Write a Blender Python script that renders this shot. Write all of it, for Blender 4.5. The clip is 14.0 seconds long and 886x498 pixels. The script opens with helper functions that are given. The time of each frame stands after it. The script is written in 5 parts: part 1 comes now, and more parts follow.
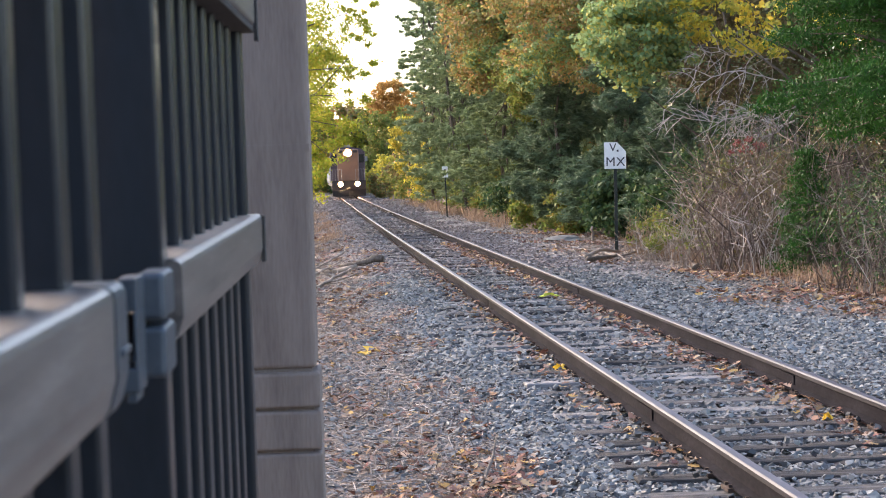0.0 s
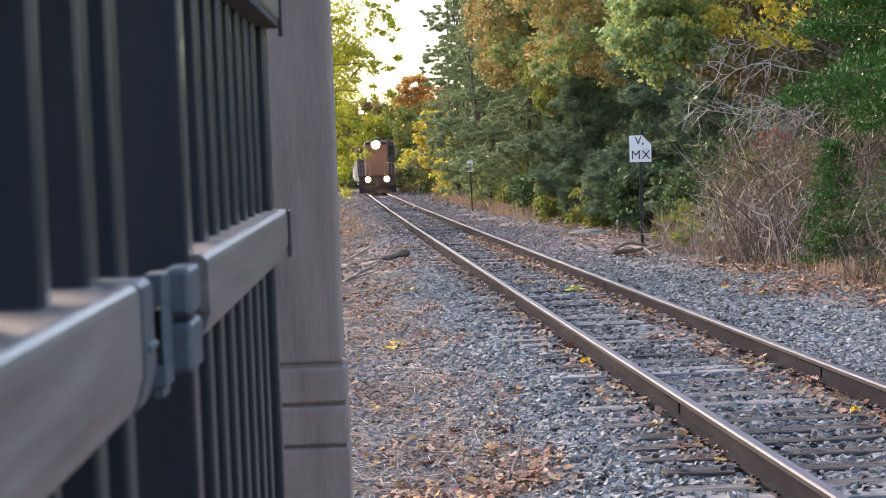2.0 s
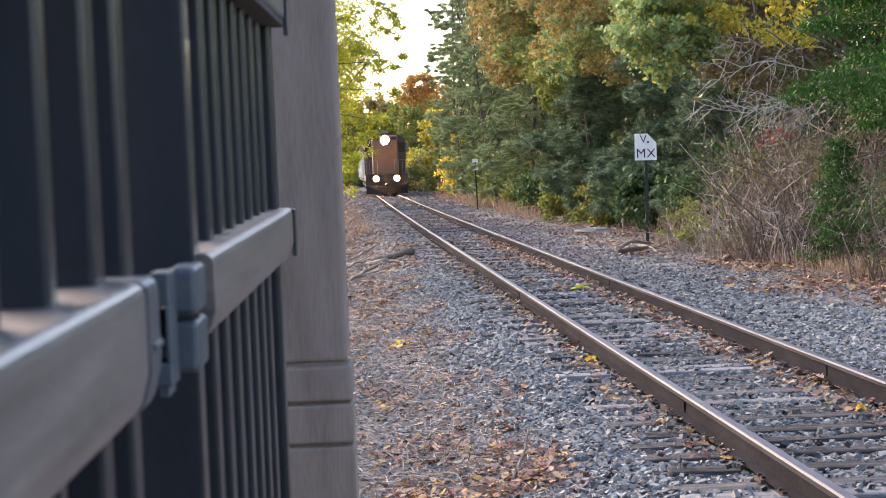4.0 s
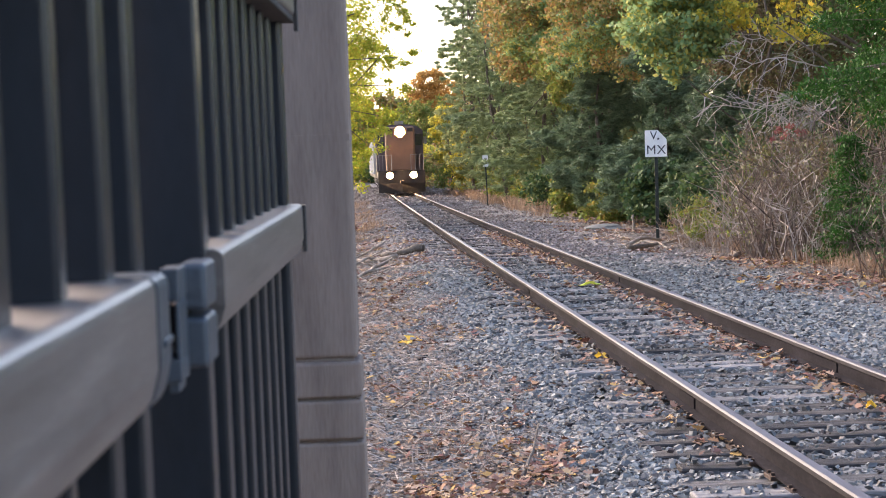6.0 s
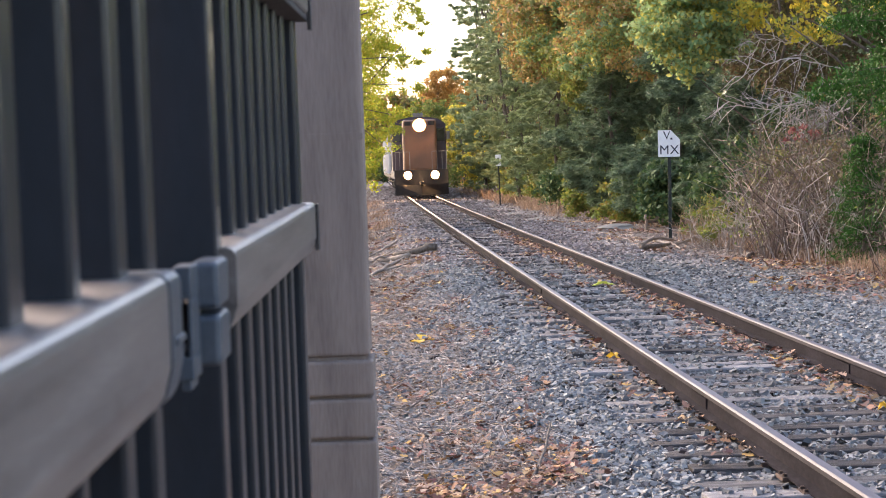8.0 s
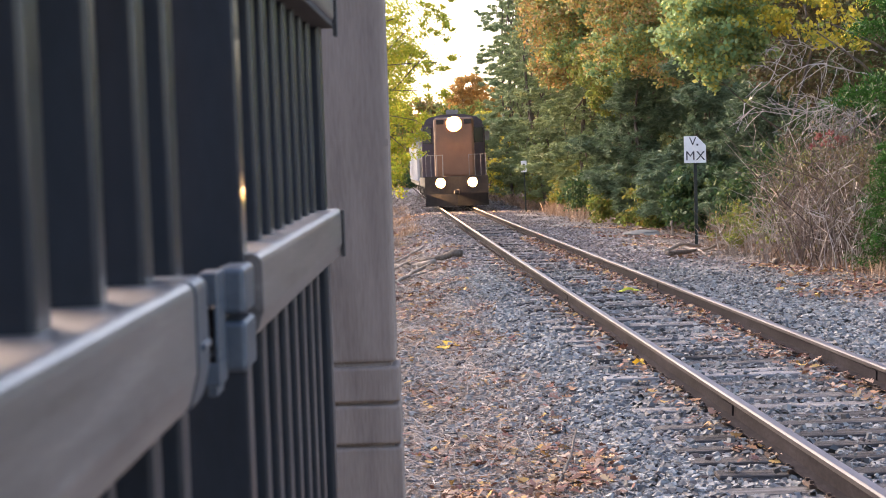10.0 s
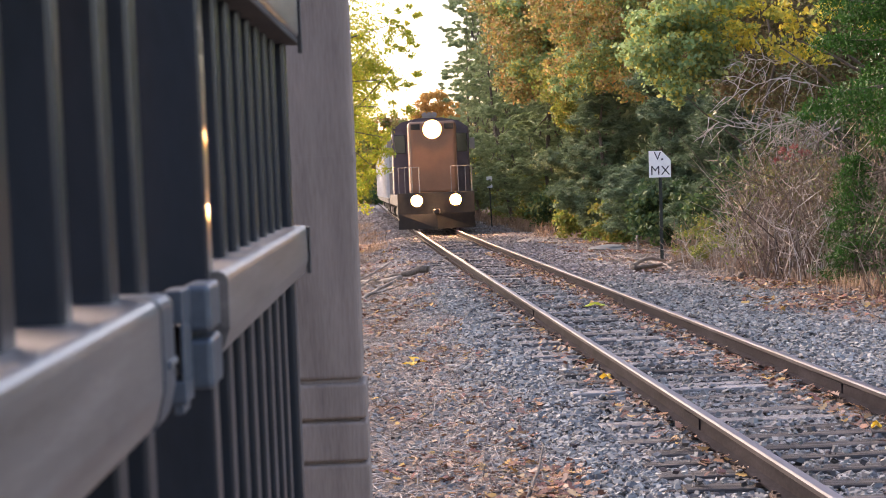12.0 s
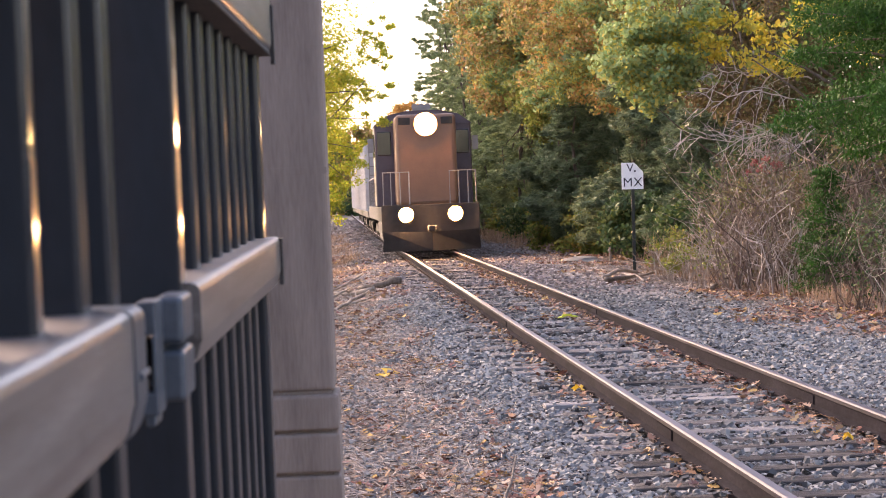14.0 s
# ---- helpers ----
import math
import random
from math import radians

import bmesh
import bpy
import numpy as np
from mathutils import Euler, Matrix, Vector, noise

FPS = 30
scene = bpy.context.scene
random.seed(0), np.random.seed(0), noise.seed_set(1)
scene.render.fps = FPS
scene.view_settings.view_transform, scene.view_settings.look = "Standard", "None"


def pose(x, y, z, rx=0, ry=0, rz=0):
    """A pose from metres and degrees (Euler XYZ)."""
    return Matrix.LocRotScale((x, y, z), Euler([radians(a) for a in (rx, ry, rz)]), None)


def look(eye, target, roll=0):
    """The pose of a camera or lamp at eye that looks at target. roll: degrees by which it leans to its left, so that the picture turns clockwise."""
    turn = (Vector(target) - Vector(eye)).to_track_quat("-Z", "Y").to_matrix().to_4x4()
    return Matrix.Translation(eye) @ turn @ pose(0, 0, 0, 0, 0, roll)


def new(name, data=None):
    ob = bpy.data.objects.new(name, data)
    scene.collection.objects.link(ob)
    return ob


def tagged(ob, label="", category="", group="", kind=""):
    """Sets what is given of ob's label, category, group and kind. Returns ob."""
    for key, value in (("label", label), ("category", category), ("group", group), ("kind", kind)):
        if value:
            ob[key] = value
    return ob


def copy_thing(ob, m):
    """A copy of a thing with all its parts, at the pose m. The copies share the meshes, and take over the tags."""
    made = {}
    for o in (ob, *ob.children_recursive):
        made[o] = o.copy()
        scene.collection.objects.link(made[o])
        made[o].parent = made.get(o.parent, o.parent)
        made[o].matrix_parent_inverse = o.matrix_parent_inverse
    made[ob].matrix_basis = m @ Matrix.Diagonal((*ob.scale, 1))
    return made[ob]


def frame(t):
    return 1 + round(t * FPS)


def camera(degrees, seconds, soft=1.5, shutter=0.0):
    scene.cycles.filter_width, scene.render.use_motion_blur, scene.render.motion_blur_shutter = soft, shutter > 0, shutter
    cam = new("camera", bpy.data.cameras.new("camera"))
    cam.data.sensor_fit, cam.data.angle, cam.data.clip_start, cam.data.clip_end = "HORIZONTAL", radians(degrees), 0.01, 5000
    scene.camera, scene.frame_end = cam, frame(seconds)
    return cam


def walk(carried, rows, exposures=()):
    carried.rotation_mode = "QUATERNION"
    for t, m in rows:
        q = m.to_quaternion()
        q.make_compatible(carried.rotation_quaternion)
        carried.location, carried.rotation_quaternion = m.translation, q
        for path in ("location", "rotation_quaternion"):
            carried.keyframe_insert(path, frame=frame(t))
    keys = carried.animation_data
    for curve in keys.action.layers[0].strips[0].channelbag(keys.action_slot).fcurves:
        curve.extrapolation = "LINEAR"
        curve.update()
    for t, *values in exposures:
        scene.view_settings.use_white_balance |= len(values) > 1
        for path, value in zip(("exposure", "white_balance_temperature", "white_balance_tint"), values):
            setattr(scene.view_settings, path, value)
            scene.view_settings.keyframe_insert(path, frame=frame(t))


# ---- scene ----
# camera: stands at a fence beside the track and is turned by hand
EYE = 1.837
cam = camera(26.86, 14.0, soft=1.0)
# focused down the track: the fence at the lens is soft
cam.data.dof.use_dof, cam.data.dof.focus_distance, cam.data.dof.aperture_fstop = True, 36.0, 20.0
ROWS = [
    (0.0, -4.082, -2.261, -1.809), (0.5, -4.054, -2.234, -1.824), (1.0, -3.752, -2.309, -1.949), (1.5, -3.421, -2.385, -2.084),
    (2.0, -3.288, -2.409, -2.160), (2.5, -3.279, -2.427, -2.238), (3.0, -3.206, -2.438, -2.256), (5.5, -2.974, -2.505, -2.144),
    (6.0, -2.813, -2.552, -2.145), (6.5, -2.754, -2.533, -2.075), (7.0, -2.673, -2.537, -2.015), (7.5, -2.507, -2.559, -1.976),
    (8.0, -2.426, -2.564, -1.917), (10.3, -1.611, -2.271, -1.951), (10.5, -1.743, -2.216, -1.987), (11.0, -2.106, -2.079, -2.125),
    (11.5, -2.471, -1.967, -2.229), (12.0, -2.706, -1.893, -2.295), (12.5, -2.916, -1.824, -2.289), (13.0, -3.160, -1.748, -2.335),
    (13.5, -3.349, -1.694, -2.193), (14.0, -3.558, -1.572, -2.214),
]
walk(cam, [(t, pose(0, 0, EYE, 0, 0, yaw) @ pose(0, 0, 0, 90 + pitch) @ pose(0, 0, 0, 0, 0, roll)) for t, yaw, pitch, roll in ROWS],
     [(0.0, 2.03, 6800, 16), (5.5, 2.05, 6950, 18), (10.5, 2.16, 7250, 22), (12.5, 2.03, 7450, 26), (14.0, 2.1, 7650, 30)])

# ---- light: evening sky, low sun behind the trees ahead ----
SUN_EL, SUN_AZ = 27.0, -42.0
world = bpy.data.worlds.new("world")
scene.world = world
world.use_nodes = True
wn = world.node_tree.nodes
sky = wn.new("ShaderNodeTexSky")
sky.sky_type = "NISHITA"
sky.sun_disc = False
sky.sun_elevation, sky.sun_rotation = radians(SUN_EL), radians(SUN_AZ)
sky.air_density, sky.dust_density, sky.ozone_density = 1.0, 2.0, 1.0
wn["Background"].inputs[1].default_value = 0.15
world.node_tree.links.new(sky.outputs[0], wn["Background"].inputs[0])
sun_data = bpy.data.lights.new("sun", "SUN")
sun_data.energy, sun_data.angle, sun_data.color = 1.2, radians(40), (1.0, 0.84, 0.66)
sun = new("sun", sun_data)
sa, se = radians(SUN_AZ), radians(SUN_EL)
sun.matrix_world = look((60 * math.sin(sa), 60 * math.cos(sa), 60 * math.tan(se)), (0, 0, 0))


# ---- materials ----
def material(name, colours, rough=0.8, metal=0.0, scale=8.0, bump=0.2, fine=60.0, island=False, objrand=0.0, stretch=(1, 1, 1), through_light=0.0, contrast=1.0, detail=6.0, spec=0.5):
    """Two scales of noise mix the given colours; fine noise makes relief. island: colour by loose piece."""
    m = bpy.data.materials.new(name)
    m.use_nodes = True
    nt, n, ln = m.node_tree, m.node_tree.nodes, m.node_tree.links
    b = n["Principled BSDF"]
    b.inputs["Roughness"].default_value, b.inputs["Metallic"].default_value = rough, metal
    b.inputs["Specular IOR Level"].default_value = spec
    tc = n.new("ShaderNodeTexCoord")
    mp = n.new("ShaderNodeMapping")
    mp.inputs["Scale"].default_value = stretch
    ln.new(tc.outputs["Object"], mp.inputs[0])
    big, small = n.new("ShaderNodeTexNoise"), n.new("ShaderNodeTexNoise")
    big.inputs["Scale"].default_value, big.inputs["Detail"].default_value = scale, detail
    small.inputs["Scale"].default_value, small.inputs["Detail"].default_value = fine, 4
    ln.new(mp.outputs[0], big.inputs["Vector"])
    ln.new(mp.outputs[0], small.inputs["Vector"])
    ramp = n.new("ShaderNodeValToRGB")
    el = ramp.color_ramp.elements
    while len(el) < len(colours):
        el.new(0.5)
    lo, hi = (0.0, 1.0) if island else (0.5 - 0.22 / contrast, 0.5 + 0.22 / contrast)
    for i, c in enumerate(colours):
        el[i].position = lo + (hi - lo) * i / max(1, len(colours) - 1)
        el[i].color = (*c, 1)
    if island:
        geo = n.new("ShaderNodeNewGeometry")
        ln.new(geo.outputs["Random Per Island"], ramp.inputs[0])
    else:
        add = n.new("ShaderNodeMath")
        add.operation = "MULTIPLY_ADD"
        add.inputs[1].default_value = 0.35
        ln.new(small.outputs[0], add.inputs[0])
        sub = n.new("ShaderNodeMath")
        sub.operation = "MULTIPLY_ADD"
        sub.inputs[1].default_value, sub.inputs[2].default_value = 0.65, 0.0
        ln.new(big.outputs[0], sub.inputs[0])
        ln.new(sub.outputs[0], add.inputs[2])
        last = add.outputs[0]
        if objrand:
            info = n.new("ShaderNodeObjectInfo")
            mix = n.new("ShaderNodeMath")
            mix.operation = "MULTIPLY_ADD"
            mix.inputs[1].default_value = objrand
            ln.new(info.outputs["Random"], mix.inputs[0])
            off = n.new("ShaderNodeMath")
            off.operation = "ADD"
            off.inputs[1].default_value = -objrand / 2
            ln.new(last, off.inputs[0])
            ln.new(off.outputs[0], mix.inputs[2])
            last = mix.outputs[0]
        ln.new(last, ramp.inputs[0])
    ln.new(ramp.outputs[0], b.inputs["Base Color"])
    if bump:
        bp = n.new("ShaderNodeBump")
        bp.inputs["Strength"].default_value, bp.inputs["Distance"].default_value = bump, 0.01
        ln.new(small.outputs[0], bp.inputs["Height"])
        ln.new(bp.outputs[0], b.inputs["Normal"])
    if through_light:
        tr = n.new("ShaderNodeBsdfTranslucent")
        ms = n.new("ShaderNodeMixShader")
        ms.inputs[0].default_value = through_light
        ln.new(ramp.outputs[0], tr.inputs[0])
        ln.new(b.outputs[0], ms.inputs[1])
        ln.new(tr.outputs[0], ms.inputs[2])
        ln.new(ms.outputs[0], n["Material Output"].inputs["Surface"])
    return m


def glow(name, colour, strength):
    m = bpy.data.materials.new(name)
    m.use_nodes = True
    b = m.node_tree.nodes["Principled BSDF"]
    b.inputs["Base Color"].default_value = (*colour, 1)
    b.inputs["Emission Color"].default_value = (*colour, 1)
    b.inputs["Emission Strength"].default_value = strength
    return m


def ground_material():
    """Gravel near the track, soil and litter to both sides, by the place's own x."""
    m = bpy.data.materials.new("ground_soil_gravel")
    m.use_nodes = True
    n, ln = m.node_tree.nodes, m.node_tree.links
    b = n["Principled BSDF"]
    b.inputs["Roughness"].default_value, b.inputs["Specular IOR Level"].default_value = 0.95, 0.04
    tc = n.new("ShaderNodeTexCoord")
    sep = n.new("ShaderNodeSeparateXYZ")
    ln.new(tc.outputs["Object"], sep.inputs[0])
    edge = n.new("ShaderNodeTexNoise")
    edge.inputs["Scale"].default_value, edge.inputs["Detail"].default_value = 0.8, 5
    ln.new(tc.outputs["Object"], edge.inputs["Vector"])
    # distance from the track's middle, broken up by noise
    d = n.new("ShaderNodeMath")
    d.operation = "SUBTRACT"
    d.inputs[1].default_value = 3.9
    ln.new(sep.outputs[0], d.inputs[0])
    a = n.new("ShaderNodeMath")
    a.operation = "ABSOLUTE"
    ln.new(d.outputs[0], a.inputs[0])
    e = n.new("ShaderNodeMath")
    e.operation = "MULTIPLY_ADD"
    e.inputs[1].default_value = 2.6
    ln.new(edge.outputs[0], e.inputs[0])
    ln.new(a.outputs[0], e.inputs[2])
    far = n.new("ShaderNodeMapRange")
    far.inputs[1].default_value, far.inputs[2].default_value, far.inputs[4].default_value = 60.0, 150.0, 1.3
    ln.new(sep.outputs[1], far.inputs[0])
    fa = n.new("ShaderNodeMath")
    ln.new(e.outputs[0], fa.inputs[0])
    ln.new(far.outputs[0], fa.inputs[1])
    mr = n.new("ShaderNodeMapRange")
    mr.inputs[1].default_value, mr.inputs[2].default_value = 3.7, 4.9
    ln.new(fa.outputs[0], mr.inputs[0])
    vor = n.new("ShaderNodeTexVoronoi")
    vor.inputs["Scale"].default_value = 19
    ln.new(tc.outputs["Object"], vor.inputs["Vector"])
    gr = n.new("ShaderNodeValToRGB")
    for i, (p, c) in enumerate(((0.0, (0.075, 0.073, 0.077)), (0.5, (0.16, 0.157, 0.162)), (1.0, (0.3, 0.295, 0.3)))):
        if i > 1:
            gr.color_ramp.elements.new(p)
        gr.color_ramp.elements[i].position, gr.color_ramp.elements[i].color = p, (*c, 1)
    ln.new(vor.outputs["Color"], gr.inputs[0])
    v2 = n.new("ShaderNodeTexVoronoi")
    v2.inputs["Scale"].default_value = 13
    ln.new(tc.outputs["Object"], v2.inputs["Vector"])
    so = n.new("ShaderNodeValToRGB")
    for i, (p, c) in enumerate(((0.0, (0.045, 0.039, 0.036)), (0.35, (0.11, 0.095, 0.086)), (0.6, (0.16, 0.132, 0.115)), (0.85, (0.2, 0.145, 0.11)), (1.0, (0.19, 0.185, 0.185)))):
        if i > 1:
            so.color_ramp.elements.new(p)
        so.color_ramp.elements[i].position, so.color_ramp.elements[i].color = p, (*c, 1)
    ln.new(v2.outputs["Color"], so.inputs[0])
    mix = n.new("ShaderNodeMixRGB")
    ln.new(mr.outputs[0], mix.inputs[0])
    ln.new(gr.outputs[0], mix.inputs[1])
    ln.new(so.outputs[0], mix.inputs[2])
    ln.new(mix.outputs[0], b.inputs["Base Color"])
    bp = n.new("ShaderNodeBump")
    bp.inputs["Strength"].default_value, bp.inputs["Distance"].default_value = 0.9, 0.03
    ln.new(vor.outputs["Distance"], bp.inputs["Height"])
    ln.new(bp.outputs[0], b.inputs["Normal"])
    return m


M_GROUND = ground_material()
M_STONE = material("ballast_stone", [(0.0618, 0.0639, 0.0666), (0.1133, 0.1164, 0.1225), (0.1648, 0.1710, 0.1764), (0.2060, 0.2112, 0.2156), (0.2678, 0.2637, 0.2528), (0.1957, 0.1772, 0.1617), (0.2369, 0.2420, 0.2352), (0.1442, 0.1493, 0.1470), (0.3296, 0.3317, 0.3185), (0.2678, 0.2719, 0.2646), (0.0464, 0.0371, 0.0392), (0.1751, 0.1813, 0.1842)], 0.92, spec=0.08, island=True, bump=0.3, fine=90)
# paler, warmer copy of the ballast: softer far light put into its colour
M_FARSTONE = material("far_lit_brown_ballast", [(0.0975, 0.0850, 0.0843), (0.1690, 0.1475, 0.1438), (0.2470, 0.2150, 0.2083), (0.1950, 0.1650, 0.1562), (0.2990, 0.2675, 0.2604), (0.3510, 0.3275, 0.3249), (0.2210, 0.1812, 0.1674), (0.1430, 0.1250, 0.1240)], 0.95, spec=0.06, island=True, bump=0.3, fine=90)
M_TIE = material("weathered_tie_wood", [(0.045, 0.042, 0.042), (0.115, 0.111, 0.112), (0.235, 0.231, 0.236)], 0.9, scale=3, fine=26, stretch=(0.5, 6, 6), bump=0.9, objrand=0.45, spec=0.08)
# darker than rust alone: the shade under the rail head is put into it
M_RAIL = material("rusty_shaded_rail_steel", [(0.0095, 0.0086, 0.0104), (0.0166, 0.0150, 0.0181), (0.0277, 0.0249, 0.0299)], 0.9, 0.0, scale=5, fine=50, stretch=(1, 0.3, 1), bump=0.25, spec=0.02)
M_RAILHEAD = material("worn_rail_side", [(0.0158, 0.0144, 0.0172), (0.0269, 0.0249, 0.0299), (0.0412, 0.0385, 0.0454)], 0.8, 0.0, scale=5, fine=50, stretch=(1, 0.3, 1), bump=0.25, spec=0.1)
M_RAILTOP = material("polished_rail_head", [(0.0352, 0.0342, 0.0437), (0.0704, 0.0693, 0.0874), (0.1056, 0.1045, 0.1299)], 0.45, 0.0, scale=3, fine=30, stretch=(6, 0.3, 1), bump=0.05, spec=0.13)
M_PLATE = material("rusty_tie_plate", [(0.05, 0.037, 0.032), (0.09, 0.065, 0.054)], 0.9, 0.0, scale=20, objrand=0.2, spec=0.1)
M_LEAF = material("fallen_leaf", [(0.16, 0.075, 0.058), (0.22, 0.11, 0.085), (0.36, 0.26, 0.2), (0.2, 0.13, 0.105), (0.11, 0.064, 0.056), (0.34, 0.19, 0.1), (0.26, 0.165, 0.13), (0.42, 0.32, 0.25), (0.45, 0.29, 0.1), (0.15, 0.095, 0.08), (0.24, 0.115, 0.1), (0.38, 0.29, 0.17)], 0.85, island=True, bump=0.1, through_light=0.06, spec=0.12)
M_STRAW = material("dry_straw", [(0.22, 0.145, 0.1), (0.31, 0.21, 0.15), (0.4, 0.29, 0.21), (0.18, 0.115, 0.08)], 0.85, island=True, bump=0, through_light=0.2)
M_STALK = material("grey_dead_stalk", [(0.2, 0.165, 0.14), (0.33, 0.28, 0.245), (0.45, 0.39, 0.345), (0.14, 0.11, 0.09)], 0.9, island=True, bump=0)
M_CRUMB = material("leaf_crumb", [(0.2, 0.17, 0.155), (0.3, 0.255, 0.23), (0.13, 0.1, 0.09), (0.26, 0.19, 0.155), (0.36, 0.33, 0.31), (0.2, 0.13, 0.1)], 0.9, island=True, bump=0, spec=0.1)
M_YLEAF = material("yellow_leaf", [(0.62, 0.36, 0.03), (0.75, 0.5, 0.05)], 0.6, scale=20, through_light=0.2)
M_GLEAF = material("lime_leaf", [(0.45, 0.55, 0.06), (0.58, 0.66, 0.1)], 0.6, scale=20, through_light=0.2)
M_BARK = material("grey_brown_bark", [(0.05, 0.04, 0.033), (0.12, 0.095, 0.078), (0.2, 0.17, 0.14)], 0.95, scale=6, fine=40, stretch=(3, 3, 0.6), bump=0.9)
M_DEADWOOD = material("dead_branch_wood", [(0.13, 0.1, 0.08), (0.24, 0.195, 0.16), (0.36, 0.31, 0.27)], 0.9, scale=8, fine=50, bump=0.5)
M_TWIG = material("dry_brush_twig", [(0.0528, 0.0386, 0.0315), (0.1408, 0.0994, 0.0792), (0.2640, 0.1932, 0.1575), (0.0968, 0.0662, 0.0540), (0.4400, 0.3680, 0.3060), (0.0792, 0.0598, 0.0450)], 0.9, island=True, bump=0)
M_PALETWIG = material("bare_pale_twig", [(0.36, 0.31, 0.29), (0.5, 0.45, 0.42), (0.42, 0.37, 0.34)], 0.9, island=True, bump=0)
M_PICKET = material("dark_blue_grey_enamel", [(0.0084, 0.0110, 0.0147), (0.0167, 0.0224, 0.0302)], 0.4, 0.0, scale=9, fine=120, bump=0.02, stretch=(1, 1, 0.3), spec=0.18)
M_WOODRAIL = material("grey_stained_rail_wood", [(0.0442, 0.0382, 0.0361), (0.0935, 0.0824, 0.0791), (0.1105, 0.0978, 0.0929), (0.1700, 0.1547, 0.1462)], 0.5, scale=7, fine=60, stretch=(5, 0.5, 9), bump=0.16, contrast=1.7, spec=0.25)
M_POSTWOOD = material("brown_grey_painted_post", [(0.12, 0.09, 0.075), (0.185, 0.142, 0.12), (0.235, 0.184, 0.158)], 0.8, scale=7, fine=60, stretch=(2.5, 2.5, 0.35), bump=0.2, detail=9.0)
M_BRACKET = material("blue_grey_metal_bracket", [(0.035, 0.05, 0.07), (0.065, 0.085, 0.11)], 0.42, 0.3, scale=20, fine=150, bump=0.1)
for paint, weight, rough in ((M_PICKET, 0.24, 0.12), (M_WOODRAIL, 0.7, 0.33)):
    coat = paint.node_tree.nodes["Principled BSDF"].inputs
    coat["Coat Weight"].default_value, coat["Coat Roughness"].default_value = weight, rough
M_SIGN = material("weathered_white_sign", [(0.7, 0.71, 0.72), (0.8, 0.81, 0.82), (0.86, 0.87, 0.88)], 0.5, scale=6, fine=70, bump=0.03)
M_INK = material("black_sign_ink", [(0.015, 0.015, 0.03), (0.03, 0.03, 0.05)], 0.5, scale=30)
M_SIGNPOST = material("dark_green_sign_post", [(0.02, 0.028, 0.025), (0.04, 0.05, 0.045)], 0.6, 0.4, scale=30)
M_LOCO = material("dark_indigo_locomotive_paint", [(0.05, 0.035, 0.045), (0.075, 0.05, 0.06), (0.095, 0.068, 0.075)], 0.5, 0.0, scale=2, fine=30, bump=0.1)
# nose orange is the glow of the lamps put into the base colour
M_NOSE = material("lamp_glow_orange_nose", [(0.17, 0.085, 0.05), (0.23, 0.115, 0.065)], 0.5, 0.0, scale=2, fine=30, bump=0.1)
M_BLACK = material("sooty_black_steel", [(0.015, 0.014, 0.014), (0.04, 0.036, 0.034)], 0.75, 0.2, scale=5, fine=50)
M_HANDRAIL = material("pale_handrail_paint", [(0.2, 0.18, 0.17), (0.28, 0.25, 0.23)], 0.5, scale=10)
M_WINDOW = material("dark_cab_glass", [(0.01, 0.012, 0.015), (0.02, 0.022, 0.026)], 0.08, 0.0, scale=3, bump=0)
M_LAMP = glow("lit_headlight", (1.0, 0.6, 0.28), 330.0)
# orange rim colour imitates the warm halo around each lamp
M_REFLECTOR = material("halo_orange_reflector", [(0.75, 0.42, 0.14), (0.85, 0.5, 0.18)], 0.5, 0.0, scale=10, bump=0)
M_SHED = material("pale_grey_shed_paint", [(0.45, 0.43, 0.42), (0.58, 0.56, 0.54)], 0.7, scale=3, fine=30, stretch=(1, 1, 4))


def foliage(name, colours, tl=0.35):
    return material(name, colours, 0.65, island=True, bump=0, through_light=tl, spec=0.25)


F_JUNIPER = foliage("juniper_spray", [(0.0116, 0.0510, 0.0078), (0.0223, 0.0879, 0.0121), (0.0356, 0.1188, 0.0164), (0.0166, 0.0642, 0.0104), (0.0505, 0.1378, 0.0216)], 0.2)
# needles for the far pines: haze glow is put into this paler colour
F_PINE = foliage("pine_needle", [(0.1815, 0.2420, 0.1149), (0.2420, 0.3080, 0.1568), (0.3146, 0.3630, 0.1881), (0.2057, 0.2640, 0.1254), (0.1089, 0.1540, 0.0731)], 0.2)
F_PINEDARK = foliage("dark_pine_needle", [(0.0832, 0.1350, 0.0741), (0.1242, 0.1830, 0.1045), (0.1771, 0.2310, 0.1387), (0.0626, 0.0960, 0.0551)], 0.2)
F_DARK = foliage("dark_understory_leaf", [(0.027, 0.061, 0.027), (0.047, 0.095, 0.038), (0.074, 0.128, 0.047), (0.121, 0.149, 0.047)], 0.25)
F_SHRUB = foliage("olive_shrub_leaf", [(0.0966, 0.1440, 0.0342), (0.1518, 0.2040, 0.0456), (0.2346, 0.2520, 0.0570), (0.1242, 0.1440, 0.0456), (0.2760, 0.2160, 0.0570)])
F_RUST = foliage("rust_autumn_leaf", [(0.3472, 0.1897, 0.0712), (0.2307, 0.2846, 0.0950), (0.4435, 0.2560, 0.0950), (0.1926, 0.2560, 0.0855), (0.4626, 0.3417, 0.1045), (0.1445, 0.1897, 0.0665), (0.4043, 0.2938, 0.0855), (0.4816, 0.2468, 0.0950), (0.1254, 0.1234, 0.0475), (0.2598, 0.3131, 0.1140), (0.5298, 0.3601, 0.1900), (0.2890, 0.1703, 0.0855), (0.3853, 0.3417, 0.0950)])
